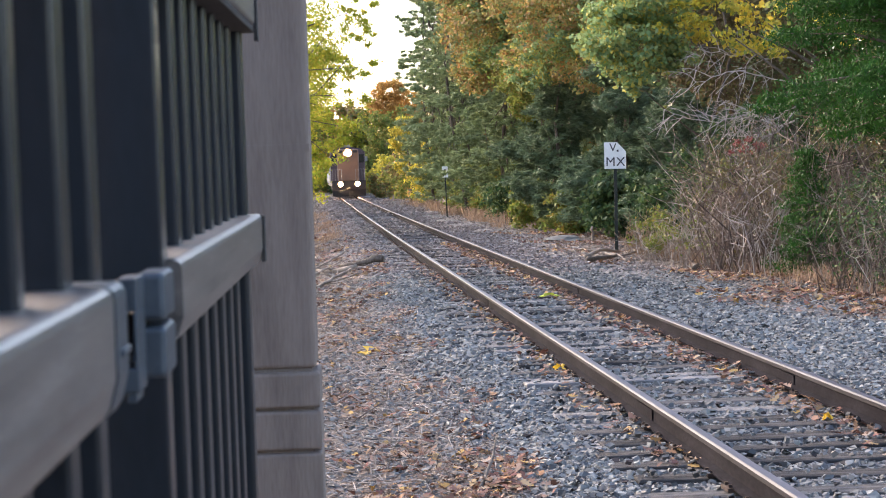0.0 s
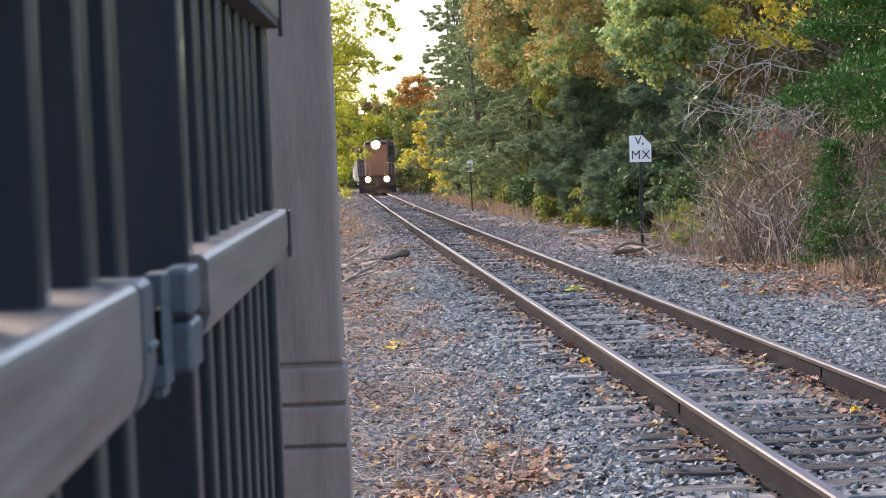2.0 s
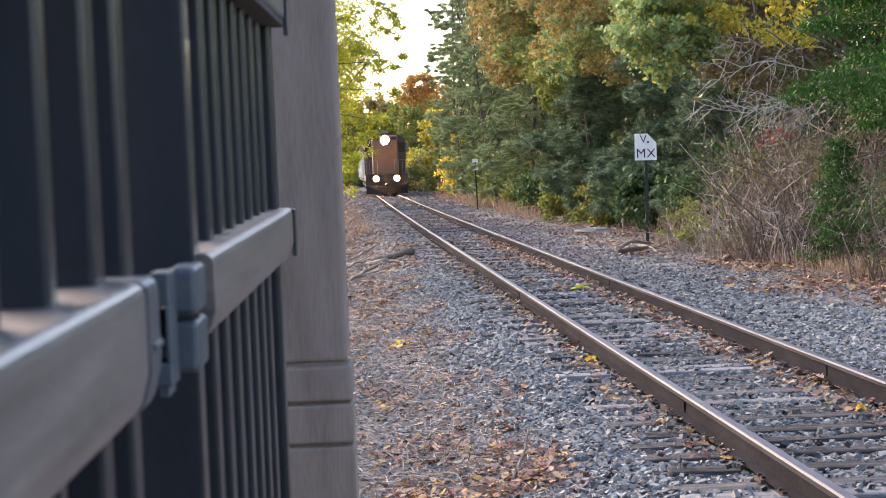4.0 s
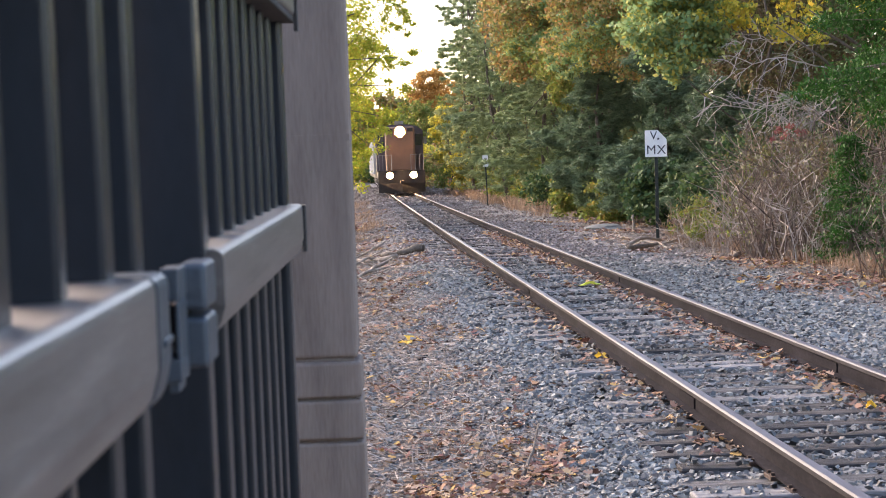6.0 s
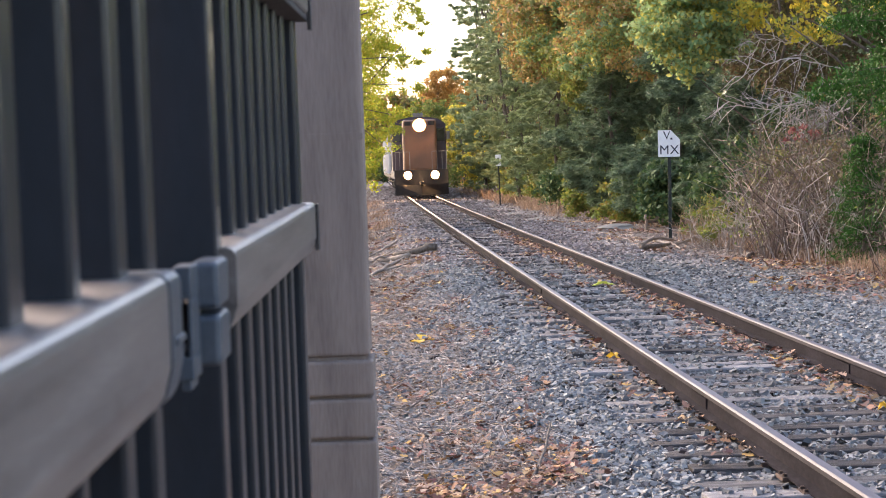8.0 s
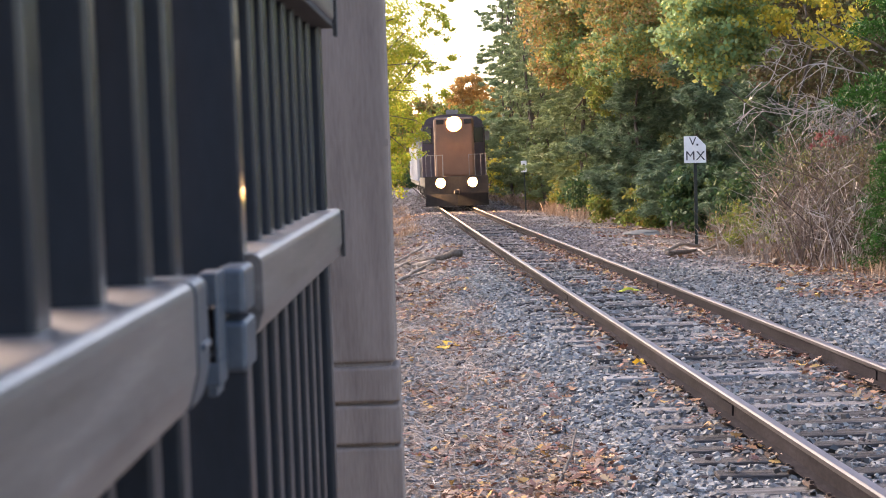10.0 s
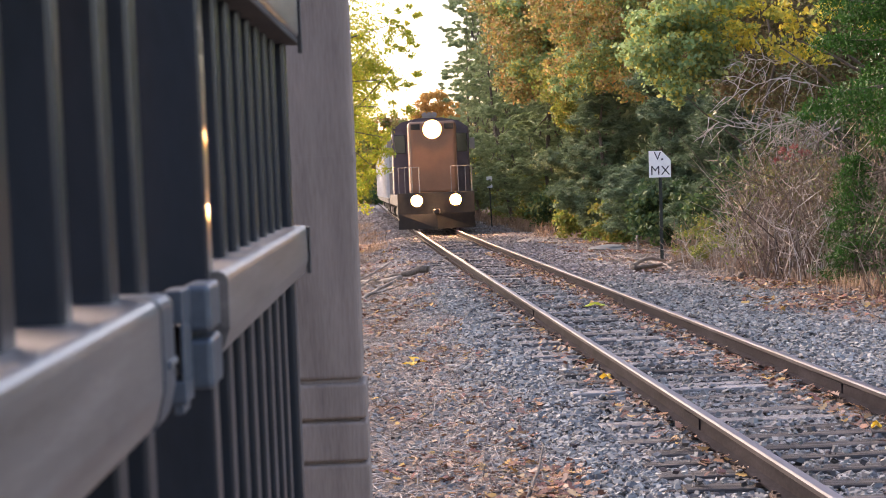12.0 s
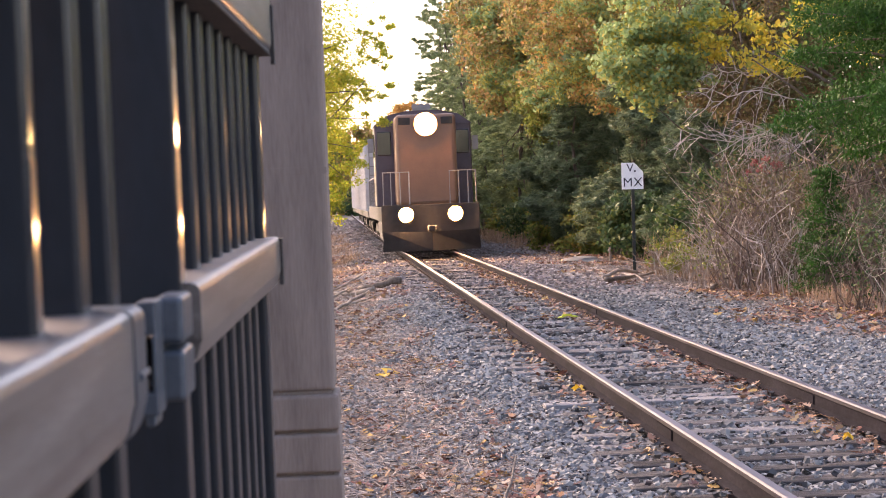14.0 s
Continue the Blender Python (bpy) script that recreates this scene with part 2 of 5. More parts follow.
F_OAKGREEN = foliage("oak_green_yellow_leaf", [(0.156, 0.264, 0.108), (0.24, 0.348, 0.144), (0.324, 0.408, 0.168), (0.204, 0.312, 0.168), (0.504, 0.432, 0.096), (0.12, 0.18, 0.072)])
F_YELLOW = foliage("golden_leaf", [(0.62, 0.5, 0.06), (0.74, 0.62, 0.09), (0.5, 0.45, 0.08), (0.64, 0.45, 0.07), (0.3, 0.35, 0.08), (0.2, 0.24, 0.07)])
F_LIME = foliage("backlit_lime_leaf", [(0.22, 0.29, 0.03), (0.32, 0.38, 0.04), (0.42, 0.42, 0.05), (0.45, 0.36, 0.05), (0.16, 0.22, 0.03)], 0.5)
F_ORANGE = foliage("orange_maple_leaf", [(0.400, 0.200, 0.060), (0.480, 0.280, 0.080), (0.360, 0.220, 0.080)], 0.45)
F_BRUSH = foliage("muted_brush_leaf", [(0.08, 0.085, 0.038), (0.15, 0.12, 0.06), (0.19, 0.135, 0.085), (0.1, 0.115, 0.045), (0.13, 0.085, 0.06), (0.2, 0.2, 0.08)], 0.25)
F_RED = foliage("red_vine_leaf", [(0.2, 0.05, 0.05), (0.28, 0.1, 0.09), (0.24, 0.13, 0.1)], 0.3)


# ---- mesh helpers ----
def part(name, bm, mat, parent=None, label="", smooth=False):
    me = bpy.data.meshes.new(name)
    bm.to_mesh(me)
    bm.free()
    return part_mesh(name, me, mat, parent, label, smooth)


def part_mesh(name, me, mat, parent=None, label="", smooth=False):
    for m in (mat if isinstance(mat, (list, tuple)) else [mat]):
        if not me.materials or len(me.materials) < (len(mat) if isinstance(mat, (list, tuple)) else 1):
            me.materials.append(m)
    if smooth:
        for p in me.polygons:
            p.use_smooth = True
    ob = new(name, me)
    ob.parent = parent
    if label:
        ob["label"] = label
    return ob


def empty(name, m=None):
    ob = new(name)
    if m is not None:
        ob.matrix_world = m
    return ob


def box(bm, x0, x1, y0, y1, z0, z1, bevel=0.0):
    r = bmesh.ops.create_cube(bm, size=1.0, matrix=Matrix.Translation(((x0 + x1) / 2, (y0 + y1) / 2, (z0 + z1) / 2)) @ Matrix.Diagonal((x1 - x0, y1 - y0, z1 - z0, 1)))
    if bevel:
        es = {e for v in r["verts"] for e in v.link_edges}
        bmesh.ops.bevel(bm, geom=list(es), offset=bevel, segments=3, affect="EDGES", profile=0.5)
    return bm


def boxes(*list_of, bevel=0.0):
    bm = bmesh.new()
    for b in list_of:
        box(bm, *b, bevel=bevel)
    return bm


def tube(bm, points, radii, sides=6):
    """A tapered round limb through points."""
    rings = []
    for i, p in enumerate(points):
        p = Vector(p)
        d = (Vector(points[min(i + 1, len(points) - 1)]) - Vector(points[max(i - 1, 0)])).normalized()
        a = d.cross(Vector((0.3, 0.2, 1)) if abs(d.z) < 0.9 else Vector((1, 0, 0))).normalized()
        b = d.cross(a)
        r = radii[i] if isinstance(radii, (list, tuple)) else radii
        rings.append([bm.verts.new(p + (a * math.cos(k * math.tau / sides) + b * math.sin(k * math.tau / sides)) * r) for k in range(sides)])
    for u, v in zip(rings, rings[1:]):
        for k in range(sides):
            bm.faces.new((u[k], u[(k + 1) % sides], v[(k + 1) % sides], v[k]))
    bm.faces.new(rings[0][::-1])
    bm.faces.new(rings[-1])
    return bm


def cyl(bm, a, b, r, sides=16):
    return tube(bm, [a, b], r, sides)


def raw_mesh(name, verts, per_face):
    """A mesh of equal loose faces, per_face corners each, from an array of corners."""
    verts = np.asarray(verts, dtype=np.float32).reshape(-1, 3)
    nv = len(verts)
    nf = nv // per_face
    me = bpy.data.meshes.new(name)
    me.vertices.add(nv)
    me.vertices.foreach_set("co", verts.ravel())
    me.loops.add(nv)
    me.loops.foreach_set("vertex_index", np.arange(nv, dtype=np.int32))
    me.polygons.add(nf)
    me.polygons.foreach_set("loop_start", np.arange(0, nv, per_face, dtype=np.int32))
    me.polygons.foreach_set("loop_total", np.full(nf, per_face, dtype=np.int32))
    me.update(calc_edges=True)
    return me


def unit(v):
    return v / np.maximum(np.linalg.norm(v, axis=1, keepdims=True), 1e-9)


def leaf_quads(rng, centres, size, slim=0.6, flat=0.0, droop=0.0):
    """Diamond leaves at centres, turned at random."""
    n = len(centres)
    a = rng.normal(size=(n, 3))
    a[:, 2] = a[:, 2] * (1 - flat) - droop
    a = unit(a)
    b = rng.normal(size=(n, 3))
    b[:, 2] *= 1 - flat
    b = unit(np.cross(a, b) if flat <= 0.5 else np.cross(np.cross(a, b), a))
    s = size * rng.uniform(0.6, 1.3, size=(n, 1))
    w = s * slim * 0.5
    c = np.asarray(centres)
    q = np.stack([c - a * s * 0.5, c - a * s * 0.05 + b * w, c + a * s * 0.5, c - a * s * 0.05 - b * w], axis=1)
    return q.reshape(-1, 3)


def blob_points(rng, blobs, n, shell=0.45):
    """Points in ellipsoids (x, y, z, rx, ry, rz), denser to the outside, gathered in clumps."""
    b = np.array(blobs, dtype=float)
    vol = (b[:, 3] * b[:, 4] * b[:, 5]) ** 0.75
    clumps = max(12, n // 70)
    which = rng.choice(len(b), size=clumps, p=vol / vol.sum())
    d = unit(rng.normal(size=(clumps, 3)))
    r = shell + (1 - shell) * rng.uniform(0, 1, size=(clumps, 1)) ** 0.6
    cc = b[which, :3] + d * r * b[which, 3:]
    spread = np.minimum(b[which, 3:].min(axis=1), 2.2) * 0.17
    k = rng.integers(0, clumps, size=n)
    return cc[k] + rng.normal(size=(n, 3)) * spread[k][:, None] * np.array([1, 1, 0.65])


def limbs(rng, base, tips, r0, bends=3):
    """Trunk and branches of a tree as one tapered mesh."""
    bm = bmesh.new()
    base = Vector(base)
    for i, tip in enumerate(tips):
        tip = Vector(tip)
        start = base if i == 0 else base.lerp(Vector(tips[0]), rng.uniform(0.25, 0.75))
        pts = [start]
        for k in range(1, bends + 1):
            q = start.lerp(tip, k / bends)
            if k < bends:
                q += Vector(rng.normal(size=3)) * (tip - start).length * 0.05
            pts.append(q)
        rr = r0 if i == 0 else r0 * 0.4
        tube(bm, pts, [rr * (1 - 0.8 * k / bends) for k in range(bends + 1)], 7)
    return bm


def tree(name, seed, base, height, blobs, n, size, mat, label, category="tree", slim=0.6, r0=0.14, droop=0.0, extra=None, group="", flat=0.0):
    """A tree: trunk with limbs to its blobs, and a crown of leaves."""
    rng = np.random.default_rng(seed)
    t = empty(name)
    top = (base[0], base[1], base[2] + height)
    tips = [top] + [(b[0], b[1], b[2]) for b in blobs]
    part("trunk", limbs(rng, base, tips, r0), M_BARK, t, smooth=True)
    part_mesh("crown", raw_mesh("crown", leaf_quads(rng, blob_points(rng, blobs, n), size, slim, flat, droop), 4), mat, t)
    if extra:
        blobs2, n2, size2, mat2, lab2 = extra
        part_mesh("leaf_spray", raw_mesh("leaf_spray", leaf_quads(rng, blob_points(rng, blobs2, n2), size2, slim, droop=droop), 4), mat2, t, lab2)
    return tagged(t, label, category, group)


def conifer(name, seed, base, height, radius, z_low, n, mat, label, tuft=0.16, slim=0.22, dense=1.0, tiers=0, droop=0.15, group="", lean=(0, 0)):
    """A conifer: straight trunk, drooping boughs in tiers, needle sprays along them."""
    rng = np.random.default_rng(seed)
    t = empty(name)
    bx, by, bz = base
    bm = bmesh.new()
    tube(bm, [base, (bx + lean[0] * 0.5, by + lean[1] * 0.5, bz + height * 0.5), (bx + lean[0], by + lean[1], bz + height)], [0.03 * height * 0.5 + 0.03, 0.02 * height * 0.5, 0.01], 7)
    nb = tiers or int(26 * height / 4)
    pts, per = [], max(1, n // nb)
    for i in range(nb):
        u = (i + rng.uniform(0, 1)) / nb
        z = z_low + (height - z_low) * u
        f = (1 - u) ** 0.75 * rng.uniform(0.75, 1.12)
        ang = i * 2.4 + rng.uniform(-0.3, 0.3)
        reach = radius * f + 0.08
        start = Vector((bx + lean[0] * z / height, by + lean[1] * z / height, bz + z))
        tip = start + Vector((math.cos(ang) * reach, math.sin(ang) * reach, reach * rng.uniform(-0.25, 0.3)))
        tube(bm, [start, start.lerp(tip, 0.55) + Vector((0, 0, 0.06 * reach)), tip], [0.012 + 0.008 * reach, 0.01 + 0.004 * reach, 0.004], 4)
        k = rng.uniform(0.18, 1.05, size=per) ** 0.7
        w = 0.07 + 0.17 * reach * (1.1 - k)
        line = np.array(start)[None] * (1 - k[:, None]) + np.array(tip)[None] * k[:, None]
        pts.append(line + rng.normal(size=(per, 3)) * np.stack([w, w, w * 0.5], axis=1))
    part("trunk", bm, M_BARK, t, smooth=True)
    part_mesh("crown", raw_mesh("crown", leaf_quads(rng, np.concatenate(pts), tuft, slim, droop=droop), 4), mat, t)
    return tagged(t, label, "tree", group)


def twig_strips(rng, n, root, spread, height, width=0.006, arch=0.5, seg=4):
    """Thin arching twigs as three-sided canes."""
    bm = bmesh.new()
    for i in range(n):
        p = Vector((root[0] + rng.uniform(-1, 1) * spread[0], root[1] + rng.uniform(-1, 1) * spread[1], root[2] - 0.05))
        h = height * rng.uniform(0.45, 1.1)
        a = rng.uniform(0, math.tau)
        out = Vector((math.cos(a), math.sin(a), 0)) * h * arch * rng.uniform(0.2, 1.2)
        pts = []
        for k in range(seg + 1):
            u = k / seg
            pts.append(p + out * u ** 1.6 + Vector((0, 0, h * (u - 0.35 * arch * u ** 3))) + Vector(rng.normal(size=3)) * 0.055 * h * (0 if k == 0 else 1))
        tube(bm, pts, [width * (1.2 - u / seg) for u in range(seg + 1)], 3)
        for j in range(3):
            k = rng.integers(1, seg)
            q = pts[k]
            e = q + Vector(rng.normal(size=3)) * h * 0.16 + Vector((0, 0, h * 0.08))
            tube(bm, [q, q.lerp(e, 0.5) + Vector(rng.normal(size=3)) * 0.03, e], [width * 0.7, width * 0.5, width * 0.25], 3)
    return bm


# ---- ground: one sheet to the horizon ----
def ground_height(x, y):
    x, y = np.asarray(x, float), np.asarray(y, float)
    left = np.clip((1.75 - x) / 1.5, 0, 1)
    right = np.clip((x - 5.6) / 2.2, 0, 1)
    z = -0.045 - 0.2 * left * left * (3 - 2 * left) - 0.06 * right
    z += 0.035 * np.sin(x * 1.7 + y * 0.31) * np.sin(y * 0.53 + 1.3) * np.clip(abs(x - 3.2) - 1.3, 0, 1)
    z += np.clip(x - 9.5, 0, 30) * 0.04
    return z


def build_ground():
    xs = np.concatenate([np.array([-1500, -400, -120, -40, -15, -8]), np.arange(-5, 12.01, 0.25), np.array([14, 18, 25, 45, 120, 400, 1500])])
    ys = np.concatenate([np.array([-1500, -300, -60, -15, -5, 0, 4]), np.arange(7, 60, 0.4), np.arange(60, 200, 4), np.array([220, 300, 500, 900, 2500])])
    gx, gy = np.meshgrid(xs, ys)
    gz = ground_height(gx, gy)
    v = np.stack([gx, gy, gz], axis=-1).reshape(-1, 3)
    w = len(xs)
    faces = [(j * w + i, j * w + i + 1, (j + 1) * w + i + 1, (j + 1) * w + i) for j in range(len(ys) - 1) for i in range(w - 1)]
    me = bpy.data.meshes.new("ground")
    me.from_pydata(v.tolist(), [], faces)
    tagged(part_mesh("ground", me, M_GROUND, smooth=True), "gravel and leaf-strewn soil along the railway", "ground", kind="structure")


build_ground()

# ---- track ----
RAIL_L, GAUGE, RAIL_TOP = 2.42, 1.51, 0.17
TRACK_X = RAIL_L + GAUGE / 2
BEND_Y, BEND_RUN, BEND = 50.0, 115.0, 0.42


def track_shift(y):
    """How far the track has drifted sideways at y: a slight bend, then straight again."""
    u = (y - BEND_Y) / BEND_RUN
    return 0.0 if u <= 0 else BEND * u ** 1.5 if u <= 1 else BEND * (1 + 1.5 * (u - 1))


def track_turn(y):
    """Degrees by which the track points aside at y."""
    return -math.degrees(math.atan(track_shift(y + 0.5) - track_shift(y - 0.5)))



def build_track():
    track = tagged(empty("railway_track"), "single railway track with rusty rails on weathered wooden ties", "track", kind="structure")
    prof = [(-0.07, 0.0), (0.07, 0.0), (0.07, 0.012), (0.014, 0.032), (0.011, 0.115), (0.034, 0.13), (0.036, 0.158), (0.027, 0.17), (-0.027, 0.17), (-0.036, 0.158), (-0.034, 0.13), (-0.011, 0.115), (-0.014, 0.032), (-0.07, 0.012)]
    for x in (RAIL_L, RAIL_L + GAUGE):
        bm = bmesh.new()
        ys = [-30, 0, 12, 25, 50] + list(range(58, 170, 8)) + [300]
        rings = [[bm.verts.new((x + px + track_shift(y), y, pz)) for px, pz in prof] for y in ys]
        for u, v in zip(rings, rings[1:]):
            for k in range(len(prof)):
                f = bm.faces.new((u[k], v[k], v[(k + 1) % len(prof)], u[(k + 1) % len(prof)]))
                # web and foot carry painted shade; left bevel widens the bright top line
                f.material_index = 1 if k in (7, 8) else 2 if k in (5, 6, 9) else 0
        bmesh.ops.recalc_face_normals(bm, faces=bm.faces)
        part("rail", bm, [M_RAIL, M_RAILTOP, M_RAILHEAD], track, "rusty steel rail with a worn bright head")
    for x, y in ((RAIL_L + GAUGE, 15.2), (RAIL_L, 13.4), (RAIL_L + GAUGE, 27.4), (RAIL_L, 25.6)):
        s = 0.022
        part("joint_bar", boxes((x - s - 0.002, x - s + 0.012, y - 0.3, y + 0.3, 0.035, 0.112), (x + s - 0.012, x + s + 0.002, y - 0.3, y + 0.3, 0.035, 0.112), bevel=0.003), M_RAIL, track, "bolted steel joint bar")
    rng = random.Random(5)
    tie_meshes = []
    for k in range(5):
        bm = bmesh.new()
        box(bm, -1.3, 1.3, -0.115, 0.115, -0.17, 0.0, bevel=0.012)
        for v in bm.verts:
            nz = noise.noise(Vector((v.co.x * 3, v.co.y * 9, k * 7.0)))
            v.co += Vector((0.035 * nz, 0.014 * nz, 0.012 * nz))
        me = bpy.data.meshes.new("tie")
        bm.to_mesh(me)
        bm.free()
        me.materials.append(M_TIE)
        tie_meshes.append(me)
    bm = bmesh.new()
    box(bm, -0.1, 0.1, -0.09, 0.09, -0.018, 0.006, bevel=0.003)
    for sx in (-0.078, 0.078):
        for sy in (-0.05, 0.05):
            box(bm, sx - 0.011, sx + 0.011, sy - 0.011, sy + 0.011, 0.0, 0.022)
    plate = bpy.data.meshes.new("tie_plate")
    bm.to_mesh(plate)
    bm.free()
    plate.materials.append(M_PLATE)
    for i in range(-20, 280):
        y = 6.29 + 0.52 * i + rng.uniform(-0.07, 0.07)
        tie = new("tie", tie_meshes[rng.randrange(5)])
        tie.parent = track
        tie.matrix_basis = pose(TRACK_X + track_shift(y) + rng.uniform(-0.08, 0.08), y, -0.012 + rng.uniform(-0.028, 0.008), rng.uniform(-2, 2), rng.uniform(-0.6, 0.6), rng.choice((0, 180)) + rng.uniform(-2.2, 2.2))
        if i < 110:
            for x in (RAIL_L, RAIL_L + GAUGE):
                p = new("tie_plate", plate)
                p.parent = track
                p.matrix_basis = pose(x + track_shift(y), y, 0.002, 0, 0, rng.uniform(-2, 2))


build_track()


# ---- ballast, litter ----
def build_ballast():
    rng = np.random.default_rng(11)
    ov = np.array([(x, y, z) for z in (-0.7, 0.7) for x, y in ((-0.8, -0.8), (0.8, -0.8), (0.8, 0.8), (-0.8, 0.8))], float)
    otri = np.array([(4, 5, 6), (4, 6, 7), (0, 1, 5), (0, 5, 4), (1, 2, 6), (1, 6, 5), (2, 3, 7), (2, 7, 6), (3, 0, 4), (3, 4, 7)])

    def scatter(name, n, y0, y1, size, base, tri, x_rng, parent_label, mat=None):
        y = y0 + (y1 - y0) * rng.uniform(0, 1, n) ** 1.15
        x = rng.uniform(x_rng[0], x_rng[1], n)
        edge = 1.25 + 0.35 * np.sin(y * 0.9) * np.sin(y * 0.37 + 1)
        keep = (x > edge) | (rng.uniform(0, 1, n) < 0.42 * np.clip(1 - (edge - x) / 1.6, 0.3, 1))
        keep &= (x < np.where(y < 32, 6.5, 5.7) + 0.4 * np.sin(y * 0.7)) | (rng.uniform(0, 1, n) < 0.16)
        inside = (x > RAIL_L - 0.07) & (x < RAIL_L + 0.07) | (x > RAIL_L + GAUGE - 0.07) & (x < RAIL_L + GAUGE + 0.07)
        keep &= ~inside
        x, y = x[keep], y[keep]
        n = len(x)
        s = size * (0.55 + 1.5 * rng.uniform(0, 1, n) ** 2.2)
        z = ground_height(x, y) + s * 0.12
        on_tie = (abs(x - TRACK_X) < 1.3)
        ph = ((y - 6.29 + 0.26) / 0.52) % 1.0
        over = on_tie & (abs(ph - 0.5) < 0.24)
        z = np.where(over, -0.002 + s * 0.3, z)
        z = np.where(on_tie & ~over, -0.062 + s * 0.3 + rng.uniform(-0.015, 0.015, n), z)
        drop = over & (rng.uniform(0, 1, n) < 0.9)
        x, y, z, s = x[~drop], y[~drop], z[~drop], s[~drop]
        n = len(x)
        q = np.stack([rng.normal(size=n), rng.normal(size=n) * 0.36, rng.normal(size=n) * 0.36, rng.normal(size=n)], axis=1)
        q /= np.linalg.norm(q, axis=1, keepdims=True)
        w, a, b, c = q.T
        rot = np.stack([1 - 2 * (b * b + c * c), 2 * (a * b - c * w), 2 * (a * c + b * w), 2 * (a * b + c * w), 1 - 2 * (a * a + c * c), 2 * (b * c - a * w), 2 * (a * c - b * w), 2 * (b * c + a * w), 1 - 2 * (a * a + b * b)], axis=1).reshape(n, 3, 3)
        sc = rng.uniform(0.7, 1.35, size=(n, 1, 3)) * s[:, None, None] * 0.5
        v = base[None] * (1 + rng.uniform(-0.55, 0.3, size=(n, len(base), 3))) * sc
        v = np.einsum("nij,nkj->nki", rot, v)
        v[:, :, 2] *= 0.75
        v += np.stack([x, y, z], axis=1)[:, None, :]
        nv, nt = n * len(base), n * len(tri)
        me = bpy.data.meshes.new(name)
        me.vertices.add(nv)
        me.vertices.foreach_set("co", v.astype(np.float32).ravel())
        idx = (tri[None] + (np.arange(n) * len(base))[:, None, None]).astype(np.int32).ravel()
        me.loops.add(nt * 3)
        me.loops.foreach_set("vertex_index", idx)
        me.polygons.add(nt)
        me.polygons.foreach_set("loop_start", np.arange(0, nt * 3, 3, dtype=np.int32))
        me.polygons.foreach_set("loop_total", np.full(nt, 3, dtype=np.int32))
        me.update(calc_edges=True)
        me.shade_flat()
        tagged(part_mesh(name, me, mat or M_STONE), parent_label, "gravel", kind="stuff")

    scatter("ballast_gravel", 26000, -4.0, 9.0, 0.036, ov, otri, (0.6, 5.8), "blue-grey crushed stone ballast around the ties")
    scatter("ballast_gravel", 72000, 9.0, 18.0, 0.030, ov, otri, (-0.2, 5.6), "blue-grey crushed stone ballast around the ties")
    scatter("ballast_gravel", 68000, 18.0, 36.0, 0.037, ov, otri, (-0.4, 8.0), "blue-grey crushed stone ballast around the ties")
    scatter("ballast_gravel", 44000, 34.0, 95.0, 0.046, ov, otri, (0.0, 8.0), "far ballast coloured paler and warmer for the distant light", M_FARSTONE)
    scatter("ballast_gravel", 26000, 90.0, 190.0, 0.09, ov, otri, (-1.0, 8.0), "far ballast coloured paler and warmer for the distant light", M_FARSTONE)



def lobed_leaves(name, rng, c, size):
    """Curled leaves with lobes, each one folded along its rib."""
    n = len(c)
    along = np.array([-0.5, -0.3, -0.12, -0.02, 0.12, 0.24, 0.5, 0.24, 0.12, -0.02, -0.12, -0.3])
    wide = np.array([0.0, 0.2, 0.1, 0.34, 0.14, 0.26, 0.0, -0.26, -0.14, -0.34, -0.1, -0.2])
    ang = rng.uniform(0, math.tau, n)
    a = np.stack([np.cos(ang), np.sin(ang), rng.normal(size=n) * 0.25], axis=1)
    b = np.stack([-np.sin(ang), np.cos(ang), rng.normal(size=n) * 0.3], axis=1)
    s = (size * rng.uniform(0.5, 1.35, n))[:, None, None]
    fold = rng.uniform(-0.2, 0.75, n)[:, None]
    curl = rng.uniform(-0.4, 0.9, n)[:, None]
    v = c[:, None, :] + s * (a[:, None, :] * along[None, :, None] + b[:, None, :] * wide[None, :, None])
    v[:, :, 2] += s[:, :, 0] * (fold * np.abs(wide)[None] + curl * (along ** 2)[None])
    return raw_mesh(name, v.reshape(-1, 3), 12)


